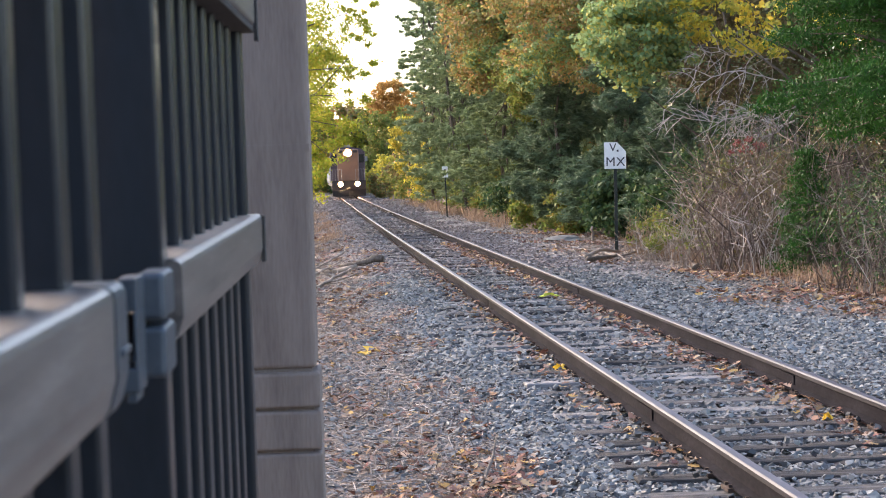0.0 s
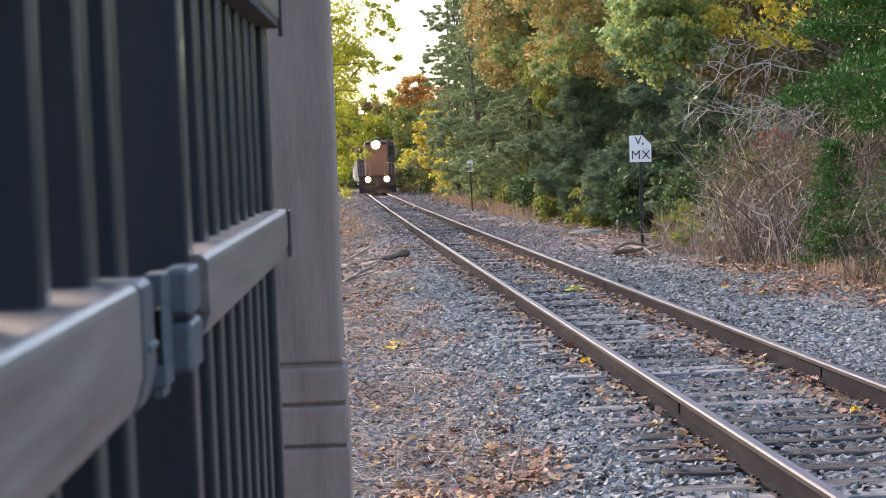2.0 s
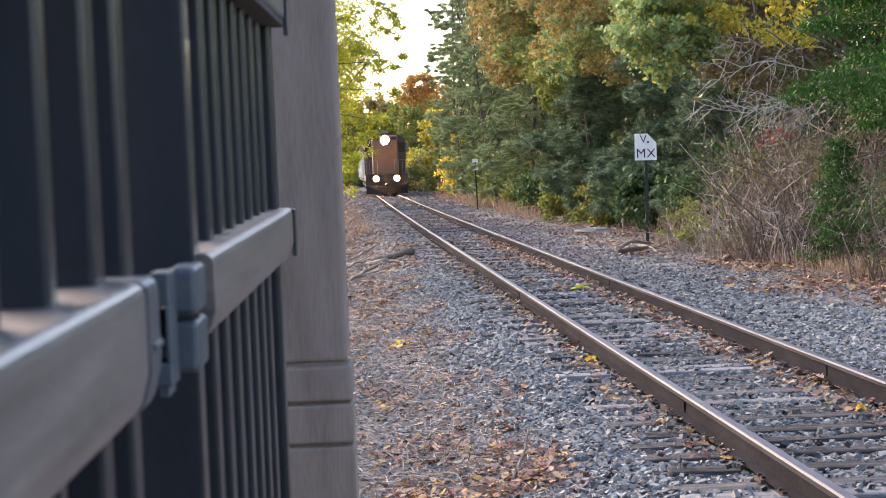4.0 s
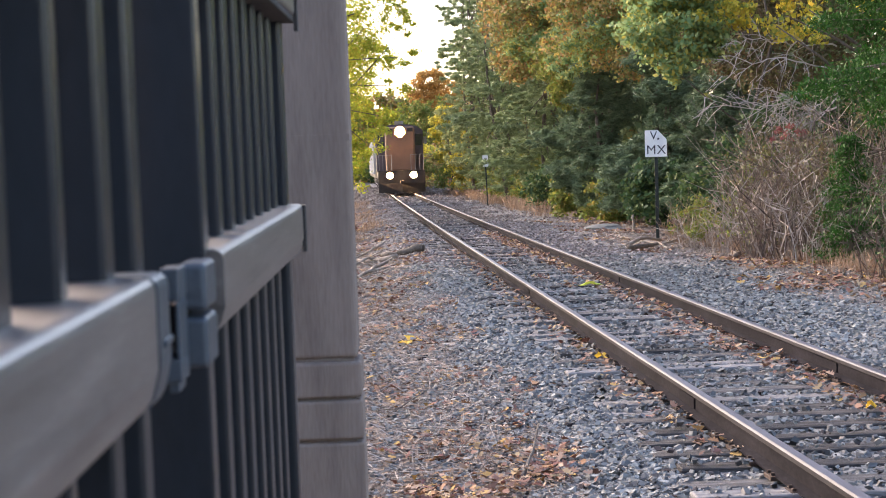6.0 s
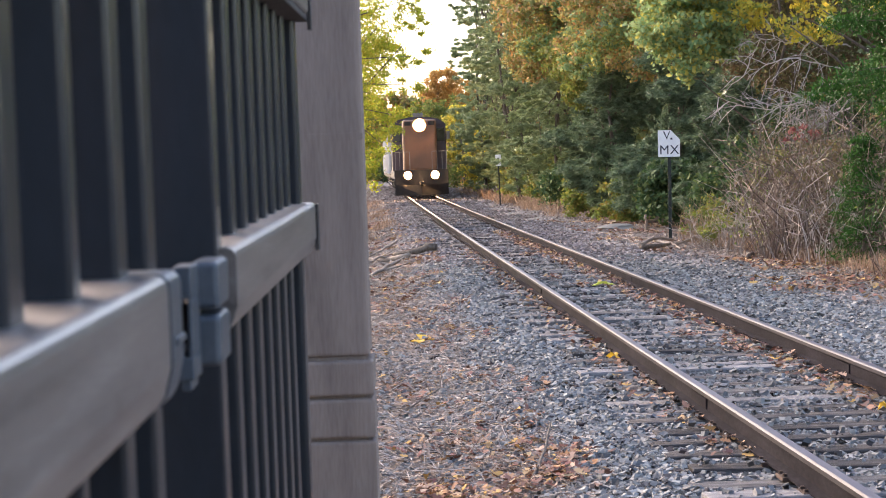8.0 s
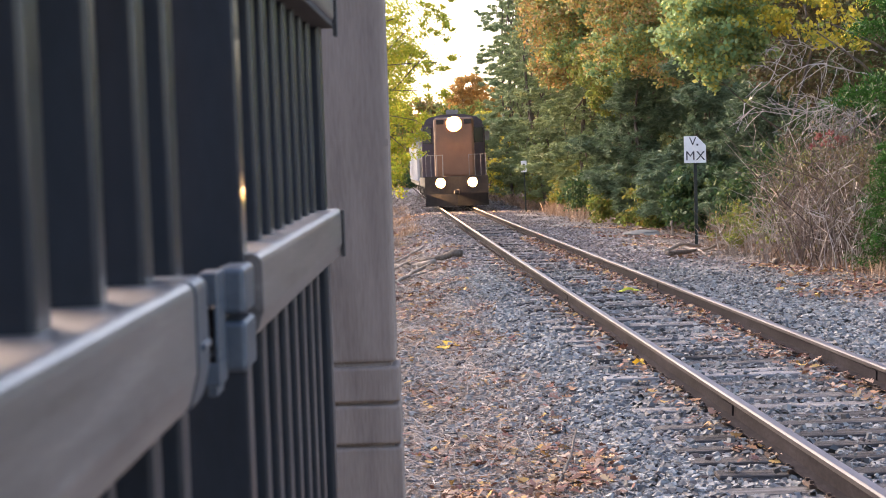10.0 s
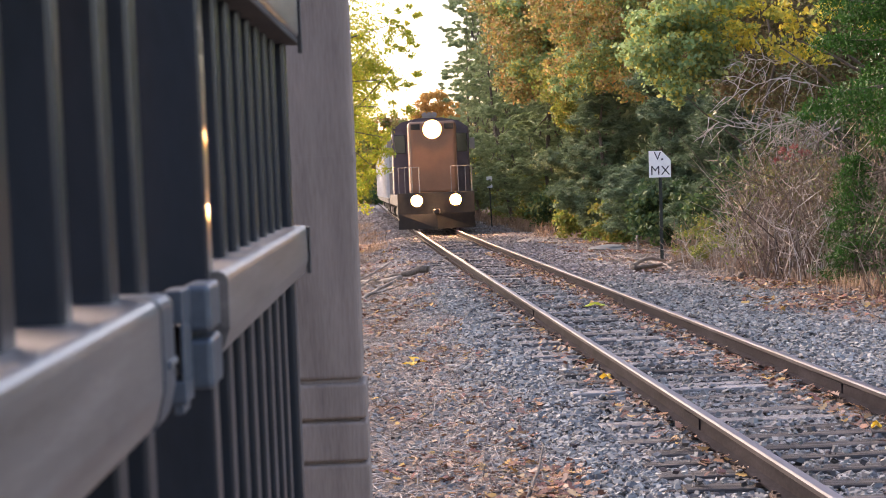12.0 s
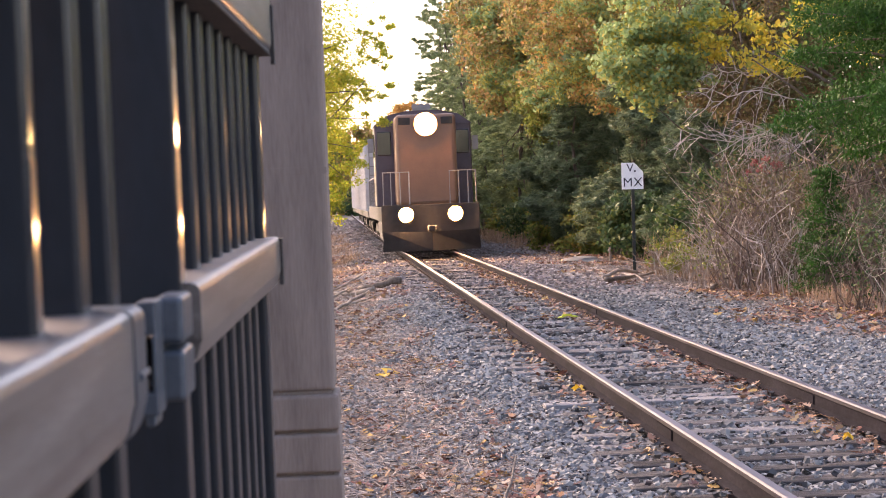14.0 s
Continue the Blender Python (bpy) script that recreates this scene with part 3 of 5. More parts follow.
def build_litter():
    rng = np.random.default_rng(23)

    def lay(name, n, xr, yr, size, mat, label, cat, slim=0.7, clump=0.0, lift=0.03, flat=0.75):
        if clump:
            k = max(4, int(n / 40))
            cx, cy = rng.uniform(*xr, k), rng.uniform(*yr, k)
            i = rng.integers(0, k, n)
            x, y = cx[i] + rng.normal(size=n) * clump * 0.6, cy[i] + rng.normal(size=n) * clump * 1.6
        else:
            x, y = rng.uniform(*xr, n), rng.uniform(*yr, n)
        z = ground_height(x, y) + lift * rng.uniform(0.4, 1.3, n)
        c = np.stack([x, y, z], axis=1)
        me = lobed_leaves(name, rng, c, size) if slim > 0.3 else raw_mesh(name, leaf_quads(rng, c, size, slim, flat=flat), 4)
        tagged(part_mesh(name, me, mat), label, cat, kind="stuff")

    lay("fallen_leaves", 2600, (-0.6, 1.4), (10.5, 34), 0.08, M_LEAF, "brown and orange fallen leaves on the verge", "leaves", clump=0.22)
    lay("fallen_leaves", 460, (0.4, 1.3), (11.0, 12.0), 0.078, M_LEAF, "heap of rust-brown fallen oak leaves on gravel", "leaves", clump=0.16, lift=0.05)
    lay("fallen_leaves", 1500, (-0.6, 1.6), (30, 90), 0.14, M_LEAF, "brown fallen leaves on the far verge", "leaves", clump=0.5)
    lay("fallen_leaves", 2600, (5.8, 8.8), (20, 60), 0.12, M_LEAF, "rust-coloured fallen leaves below the brush", "leaves", clump=0.35)
    lay("fallen_leaves", 900, (6.6, 9.2), (24, 34), 0.12, M_LEAF, "rust-coloured fallen leaves below the brush", "leaves", clump=0.3, lift=0.05)
    lay("fallen_leaves", 420, (2.5, 3.9), (10, 45), 0.08, M_LEAF, "scattered brown leaves between the rails", "leaves", lift=0.06, clump=0.12)
    lay("fallen_leaves", 500, (2.05, 2.36), (11, 40), 0.08, M_LEAF, "leaves caught along the rail", "leaves", lift=0.06)
    lay("fallen_leaves", 1300, (3.5, 3.86), (11, 50), 0.085, M_LEAF, "leaves caught along the rail", "leaves", lift=0.07)
    lay("dry_stalks", 5600, (-0.7, 1.2), (11, 45), 0.22, M_STALK, "dry grass stalks lying on the verge", "straw", slim=0.04, clump=0.35, lift=0.04)
    lay("leaf_crumbs", 15000, (-0.7, 1.35), (10.3, 32), 0.045, M_CRUMB, "grey-brown leaf crumbs and grit on the verge", "litter", slim=0.25, lift=0.025, flat=0.6)
    lay("leaf_crumbs", 5000, (5.9, 8.6), (22, 58), 0.07, M_CRUMB, "grey-brown leaf crumbs below the brush", "litter", slim=0.25, lift=0.03, flat=0.6)
    lay("wood_chips", 1600, (-0.7, 1.0), (34, 60), 0.25, M_STALK, "pale twigs and chips strewn on the verge", "twigs", slim=0.07, clump=0.5, lift=0.05)
    lay("wood_chips", 800, (5.8, 7.6), (34, 47), 0.24, M_STALK, "pale twigs and chips around the sign", "twigs", slim=0.09, clump=0.5, lift=0.06)


def one_leaf(name, x, y, z, size, mat, label, seed):
    """A single curled lobed leaf."""
    r = random.Random(seed)
    bm = bmesh.new()
    mid = bm.verts.new((0, 0, 0.012))
    ring = []
    for k in range(14):
        a = k * math.tau / 14
        rad = size * (0.5 if k % 2 == 0 else 0.3) * r.uniform(0.8, 1.15)
        ring.append(bm.verts.new((math.cos(a) * rad, math.sin(a) * rad, 0.03 * math.cos(2 * a) + 0.012)))
    for k in range(14):
        bm.faces.new((mid, ring[k], ring[(k + 1) % 14]))
    ob = part(name, bm, mat, smooth=True)
    ob.matrix_world = pose(x, y, z, r.uniform(-12, 12), r.uniform(-12, 12), r.uniform(0, 360))
    tagged(ob, label, "leaf")


build_ballast()
build_litter()
one_leaf("green_leaf", 3.45, 26.85, 0.04, 0.36, M_GLEAF, "large lime-green leaf lying between the rails", 1)
one_leaf("yellow_leaf", 2.26, 16.97, 0.03, 0.13, M_YLEAF, "bright yellow leaf beside the rail", 3)
one_leaf("yellow_leaf", 0.69, 21.73, -0.2, 0.3, M_YLEAF, "golden yellow leaf cluster on the litter", 4)
one_leaf("yellow_leaf", 0.8, 21.6, -0.2, 0.24, M_YLEAF, "golden yellow leaf cluster on the litter", 5)
one_leaf("yellow_leaf", 0.9, 21.85, -0.2, 0.26, M_YLEAF, "golden yellow leaf cluster on the litter", 7)
one_leaf("yellow_leaf", 0.6, 21.5, -0.2, 0.2, M_YLEAF, "golden yellow leaf cluster on the litter", 8)
one_leaf("yellow_leaf", 3.62, 12.9, 0.03, 0.1, M_YLEAF, "small orange-yellow leaf on a tie", 6)


# ---- fence at the camera ----
def build_fence():
    base = pose(0, 0, EYE, 0.87, 0, -2.107)

    def place(ob):
        ob.matrix_world = base
        return ob
    # no two uprights sit quite square in their rails
    twist = random.Random(3)
    gate = place(empty("fence_gate"))
    panel = place(empty("railing"))
    for thing, spans in ((gate, [0.31, 0.45, 0.58, 0.72, 0.86, 1.01, 1.167, 1.292]), (panel, [1.847 + 0.1225 * k for k in range(7)])):
        for s in spans:
            bar = part("baluster", boxes((-0.018, 0.018, -0.0185, 0.0185, -1.25, 1.0), bevel=0.004), M_PICKET, thing)
            bar.matrix_basis = pose(-0.216, s + 0.0185, 0, 0, 0, 4.6 if s == 1.01 else twist.uniform(-0.9, 0.6) if thing == gate else twist.uniform(-2.0, -1.1))
    part("end_post", boxes((-0.245, -0.19, 2.69, 2.74, -2.1, 1.0), bevel=0.006), M_PICKET, panel)

    def rail(y0, y1, z0, z1, out=0.0):
        """A planed rail: rounded top edges, and a chamfer along the lower front edge."""
        h = z1 - z0
        prof = [(-0.25, z0), (-0.179, z0), (-0.175, z0 + 0.006), (-0.17, z0 + 0.3 * h), (-0.17, z1 - 0.008), (-0.1712, z1 - 0.0041), (-0.1741, z1 - 0.0012), (-0.178, z1), (-0.244, z1), (-0.25, z1 - 0.006)]
        bm = bmesh.new()
        a, b = [bm.verts.new((x + out, y0, z)) for x, z in prof], [bm.verts.new((x + out, y1, z)) for x, z in prof]
        for k in range(len(prof)):
            bm.faces.new((a[k], a[(k + 1) % len(prof)], b[(k + 1) % len(prof)], b[k]))
        bm.faces.new(a)
        bm.faces.new(b)
        bmesh.ops.recalc_face_normals(bm, faces=bm.faces)
        return bm

    part("middle_rail", rail(-0.6, 1.23, -0.166, -0.082), M_WOODRAIL, gate, "grey-brown stained wooden rail")
    part("top_rail", boxes((-0.25, -0.17, -0.6, 1.23, 0.165, 0.25), bevel=0.006), M_WOODRAIL, gate, "grey-brown stained wooden rail")
    part("middle_rail", rail(1.6, 2.745, -0.16, -0.089), M_WOODRAIL, panel, "grey-brown stained wooden rail")
    part("top_rail", boxes((-0.25, -0.17, 1.69, 2.745, 0.186, 0.27), bevel=0.006), M_WOODRAIL, panel, "grey-brown stained wooden rail")
    # black strip added for the shade along the underside of the top rail
    part("rail_shade_strip", boxes((-0.245, -0.172, 1.69, 2.742, 0.176, 0.185), bevel=0.002), M_BLACK, panel, "dark strip for the shaded underside of the rail")
    part("bottom_rail", boxes((-0.25, -0.17, -0.6, 1.23, -1.3, -1.22), bevel=0.006), M_WOODRAIL, gate)
    part("bottom_rail", boxes((-0.25, -0.17, 1.69, 2.745, -1.3, -1.22), bevel=0.006), M_WOODRAIL, panel)
    for z0, z1 in ((-0.163, -0.085), (0.16, 0.255)):
        part("end_bracket", boxes((-0.172, -0.1665, 2.72, 2.748, z0 + 0.004, z1 - 0.006)), M_BLACK, panel, "dark metal rail bracket")
    post = place(empty("gate_post"))
    shaft = part("shaft", boxes((-0.0365, 0.0365, -0.0315, 0.0315, -2.1, 1.1), bevel=0.003), M_PICKET, post)
    shaft.matrix_basis = pose(-0.2215, 1.6085, 0, 0, 0, 2.7)
    for z0, z1 in ((-0.127, -0.09), (-0.172, -0.132)):
        part("hinge_collar", boxes((-0.19, -0.167, 1.44, 1.51, z0, z1), bevel=0.0045), M_BRACKET, post, "blue-grey metal hinge collar")
    part("hinge_pin", boxes((-0.2, -0.186, 1.41, 1.56, -0.15, -0.12)), M_BLACK, post)
    # hinge leaf: an upright slotted plate that narrows to a foot
    leaf = boxes((-0.196, -0.1815, 1.385, 1.43, -0.115, -0.09), (-0.196, -0.1925, 1.385, 1.43, -0.158, -0.115), (-0.185, -0.1815, 1.385, 1.43, -0.158, -0.115), (-0.196, -0.1815, 1.385, 1.43, -0.176, -0.158), (-0.192, -0.1845, 1.388, 1.427, -0.184, -0.176), bevel=0.0015)
    part("hinge_strap", leaf, M_BRACKET, post, "blue-grey slotted metal hinge leaf")
    shoe = part("rail_shoe", rail(1.185, 1.236, -0.1665, -0.0815, 0.0012), M_BRACKET, gate, "blue-grey metal rail shoe")
    part("shoe_lip", boxes((-0.17, -0.1665, 1.2, 1.236, -0.129, -0.124), bevel=0.001), M_BRACKET, shoe)
    tagged(gate, "dark metal baluster gate with grey wooden rails", "fence")
    tagged(panel, "dark metal baluster fence panel with grey wooden rails", "fence")
    tagged(post, "dark square metal post with hinge hardware", "post")

    pillar = place(empty("wooden_column"))
    part("shaft", boxes((-0.32, -0.154, 4.3, 4.466, -0.503, 2.2), bevel=0.011), M_POSTWOOD, pillar)
    for z0, z1 in ((-0.594, -0.511), (-0.693, -0.601), (-2.15, -0.7)):
        part("base_block", boxes((-0.327, -0.147, 4.293, 4.473, z0, z1), bevel=0.008), M_POSTWOOD, pillar)
    part("seam", boxes((-0.3204, -0.1536, 4.2996, 4.4664, 0.002, 0.018), bevel=0.0004), M_POSTWOOD, pillar)
    part("core", boxes((-0.31, -0.164, 4.31, 4.456, -2.0, -0.47)), M_POSTWOOD, pillar)
    tagged(pillar, "brown-grey painted wooden column with grooved base blocks", "column")


build_fence()


def build_walls():
    """Unseen walls added behind and beside the viewer, to keep light off the fence."""
    for name, b in (("shade_wall_west", (-5.2, -5.0, -8, 5.0, -0.3, 4.2)), ("shade_wall_south", (-5.0, 1.4, -8.2, -8.0, -0.3, 4.2))):
        tagged(part(name, boxes(b), M_POSTWOOD), "plain unseen wall added to darken the fence", "wall", kind="structure")


build_walls()


# ---- signs ----
def glyph(ch, size, m, parent, name="letter"):
    cu = bpy.data.curves.new(name, "FONT")
    cu.body, cu.size, cu.align_x, cu.align_y, cu.extrude, cu.offset = ch, size, "CENTER", "CENTER", 0.003, 0.0
    tmp = bpy.data.objects.new("tmp", cu)
    me = bpy.data.meshes.new_from_object(tmp)
    bpy.data.objects.remove(tmp)
    me.materials.clear()
    ob = part_mesh(name, me, M_INK, parent)
    ob.matrix_basis = m
    return ob


def build_signs():
    s = empty("trackside_sign")
    s.matrix_world = pose(6.94, 41.8, -0.244, 0, 0.7, -6) @ Matrix.Scale(1.058, 4)
    part("post", boxes((-0.03, 0.03, -0.006, 0.006, -0.3, 2.52), (-0.036, -0.026, -0.026, 0.0, -0.3, 2.52), (0.026, 0.036, -0.026, 0.0, -0.3, 2.52)), M_SIGNPOST, s, "dark green steel channel post")
    bm = bmesh.new()
    out = [(-0.236, 2.0), (0.228, 2.0), (0.228, 2.365), (0.041, 2.568), (-0.236, 2.568)]
    fr = [bm.verts.new((x, -0.034, z)) for x, z in out]
    bk = [bm.verts.new((x, -0.029, z)) for x, z in out]
    bm.faces.new(fr)
    bm.faces.new(bk[::-1])
    for k in range(5):
        bm.faces.new((fr[k], bk[k], bk[(k + 1) % 5], fr[(k + 1) % 5]))
    bmesh.ops.recalc_face_normals(bm, faces=bm.faces)
    plate = part("sign_plate", bm, M_SIGN, s, "white sign plate with one clipped corner")
    glyph("V", 0.25, pose(-0.05, -0.0375, 2.447, 90), plate)
    glyph("M", 0.274, pose(-0.104, -0.0375, 2.141, 90), plate)
    glyph("X", 0.274, pose(0.112, -0.0375, 2.141, 90), plate)
    part("stroke", boxes((0.03, 0.07, -0.038, -0.034, 2.365, 2.405)), M_INK, plate)
    tagged(s, "white clipped-corner railway sign on a dark green post", "sign")

    f = empty("small_sign")
    f.matrix_world = pose(6.38, 86.0, 0.03, 0, -1, -4)
    part("post", boxes((-0.03, 0.03, -0.02, 0.02, -0.4, 2.2)), M_SIGNPOST, f)
    plate = part("sign_plate", boxes((-0.13, 0.13, -0.04, -0.021, 1.72, 2.24), bevel=0.004), M_SIGN, f)
    part("text_bar", boxes((-0.06, 0.06, -0.042, -0.04, 2.04, 2.1)), M_INK, plate)
    part("text_bar", boxes((-0.06, 0.06, -0.042, -0.04, 1.84, 1.9)), M_INK, plate)
    tagged(f, "small white number sign on a thin post", "sign")


build_signs()


# ---- dead wood ----
def stick(name, pts, r, label, cat="branch", seed=1, mat=None, fork=0):
    rng = np.random.default_rng(seed)
    low = -0.2 if pts[0][0] < 4 else -0.08
    pts = [(x, y, float(ground_height(x, y)) + z - low + r * 0.6) for x, y, z in pts]
    bm = bmesh.new()
    fine = []
    for a, b in zip(pts, pts[1:]):
        for k in range(4):
            p = Vector(a).lerp(Vector(b), k / 4)
            fine.append(p + Vector(rng.normal(size=3)) * r * 0.3)
    fine.append(Vector(pts[-1]))
    n = len(fine)
    tube(bm, fine, [r * (1 - 0.45 * i / n) * rng.uniform(0.9, 1.1) for i in range(n)], 9)
    for k in range(fork):
        q = fine[int(n * rng.uniform(0.3, 0.8))]
        e = q + Vector((rng.uniform(-0.4, 0.4), rng.uniform(-0.5, 0.5), rng.uniform(0.05, 0.2)))
        tube(bm, [q, q.lerp(e, 0.5), e], [r * 0.5, r * 0.35, r * 0.15], 5)
    tagged(part(name, bm, mat or M_DEADWOOD, smooth=True), label, cat)


def build_dead_wood():
    g = -0.2
    stick("fallen_log", [(1.58, 41.06, g + 0.06), (1.06, 41.24, g + 0.05), (0.66, 41.51, g + 0.06)], 0.085, "broken brown log lying on the verge", "log", 2, M_BARK)
    stick("fallen_log", [(0.93, 40.18, g + 0.04), (0.44, 40.44, g + 0.05), (0.09, 40.80, g + 0.05)], 0.07, "pale barkless log lying on the verge", "log", 3)
    stick("fallen_branch", [(0.84, 45.58, g + 0.2), (0.40, 44.43, g + 0.1), (0.00, 42.92, g)], 0.03, "thin dead branch propped on the ground", seed=4)
    stick("fallen_branch", [(0.00, 34.96, g), (0.44, 37.61, g + 0.06), (0.84, 39.38, g + 0.08)], 0.04, "long pale dead branch on the verge", seed=5, fork=2)
    stick("fallen_branch", [(-0.09, 38.50, g + 0.02), (0.27, 39.83, g + 0.14), (0.53, 40.89, g + 0.1)], 0.035, "pale dead branch on the verge", seed=6, fork=1)
    stick("fallen_branch", [(-0.18, 36.46, g + 0.02), (0.44, 36.82, g + 0.05), (1.06, 38.05, g + 0.03)], 0.025, "thin dead branch on the verge", seed=7)
    stick("fallen_branch", [(0.2, 33.0, g + 0.02), (0.45, 35.2, g + 0.05), (0.7, 37.0, g + 0.03)], 0.015, "thin dead stick on the litter", seed=8)
    stick("fallen_branch", [(1.0, 11.5, g + 0.03), (1.12, 11.9, g + 0.1), (1.2, 12.3, g + 0.2)], 0.012, "dark twig standing out of the leaf heap", seed=9, mat=M_BARK)
    stick("fallen_branch", [(0.3, 15.6, g + 0.02), (0.62, 16.2, g + 0.1), (0.66, 16.6, g + 0.25)], 0.007, "thin dead stalk in the litter", seed=10, mat=M_BARK, fork=2)
    stick("fallen_log", [(5.5, 36.6, -0.02), (5.95, 37.2, 0.02), (6.3, 38.0, 0.04)], 0.055, "brown rotting log near the sign", "log", 11, M_BARK)
    stick("fallen_branch", [(5.8, 39.0, -0.03), (6.2, 39.4, 0.1), (6.7, 40.0, 0.02)], 0.045, "dead branch near the sign", seed=12, fork=2)
    stick("fallen_branch", [(7.1, 40.6, 0.02), (7.35, 41.3, 0.12), (7.65, 42.0, 0.26)], 0.022, "pale stick propped near the sign", seed=13, fork=1)
    stick("fallen_branch", [(6.35, 37.0, -0.02), (6.4, 38.2, 0.04), (6.2, 39.5, 0.05)], 0.025, "pale split stick near the sign", seed=15, fork=1)
    stick("fallen_branch", [(6.0, 38.4, 0.0), (6.5, 38.2, 0.05), (6.95, 39.3, 0.08)], 0.03, "pale split stick near the sign", seed=16)
    stick("fallen_log", [(7.0, 33.6, -0.02), (7.15, 34.2, 0.0), (7.35, 34.7, 0.0)], 0.045, "weathered brown log before the brush", "log", 17, M_BARK)
    stick("wooden_stake", [(7.75, 50.5, -0.2), (7.74, 50.5, 0.1), (7.72, 50.5, 0.32)], 0.05, "short pale wooden stake in the ground", "stake", 14)
    for k, (x, y, h, n) in enumerate(((0.62, 13.3, 0.34, 16), (0.85, 12.2, 0.24, 18), (0.5, 12.1, 0.2, 12), (0.95, 12.9, 0.18, 12), (0.25, 17.5, 0.3, 8))):
        rg = np.random.default_rng(300 + k)
        tagged(part("dead_weed", twig_strips(rg, n, (x, y, float(ground_height(x, y))), (0.14, 0.2), h, 0.003, 0.9), M_TWIG), "brown dead weed stalks in the leaf litter", "weed", kind="stuff")
    rock = bmesh.new()
    bmesh.ops.create_icosphere(rock, subdivisions=3, radius=1.0)
    for v in rock.verts:
        v.co *= 1 + 0.3 * noise.noise(v.co * 1.4)
        v.co = Vector((v.co.x * 0.55, v.co.y * 0.8, v.co.z * 0.14))
    rk = part("flat_rock", rock, M_STONE)
    rk.matrix_world = pose(7.1, 51.5, -0.07)
    tagged(rk, "flat grey rock slab beside the sign", "rock")


build_dead_wood()


# ---- woods to the right of the track ----
def build_grass(name, seed, n, xr, yr, h, label):
    rng = np.random.default_rng(seed)
    k = max(3, n // 50)
    cx, cy = rng.uniform(*xr, k), rng.uniform(*yr, k)
    i = rng.integers(0, k, n)
    x, y = cx[i] + rng.normal(size=n) * 0.16, cy[i] + rng.normal(size=n) * 0.3
    z = ground_height(x, y)
    base = np.stack([x, y, z], axis=1)
    hh = h * rng.uniform(0.35, 1.15, size=(n, 1))
    lean = rng.normal(size=(n, 3)) * 0.28 * hh
    lean[:, 2] = 0
    w = rng.normal(size=(n, 3))
    w[:, 2] = 0
    w = unit(w) * 0.006
    mid = base + lean * 0.35 + np.array([0, 0, 1]) * hh * 0.6
    tip = base + lean + np.array([0, 0, 1]) * hh
    q = np.stack([base - w, base + w, mid + w * 0.7, tip, mid - w * 0.7], axis=1)
    tagged(part_mesh(name, raw_mesh(name, q.reshape(-1, 3), 5), M_STRAW), label, "grass", kind="stuff")


def brush(name, seed, x, y, z, sx, sy, h, n, label, mat=None, leaves=None, arch=0.45, width=0.008):
    rng = np.random.default_rng(seed)
    t = empty(name)
    part("tangle", twig_strips(rng, n, (x, y, z), (sx, sy), h, width, arch), mat or M_TWIG, t)
    if leaves:
        m, k, size = leaves
        part_mesh("leaves", raw_mesh("leaves", leaf_quads(rng, blob_points(rng, [(x, y, z + h * 0.5, sx * 1.1, sy * 1.1, h * 0.5)], k, 0.2), size, 0.6), 4), m, t)
    tagged(t, label, "shrub")


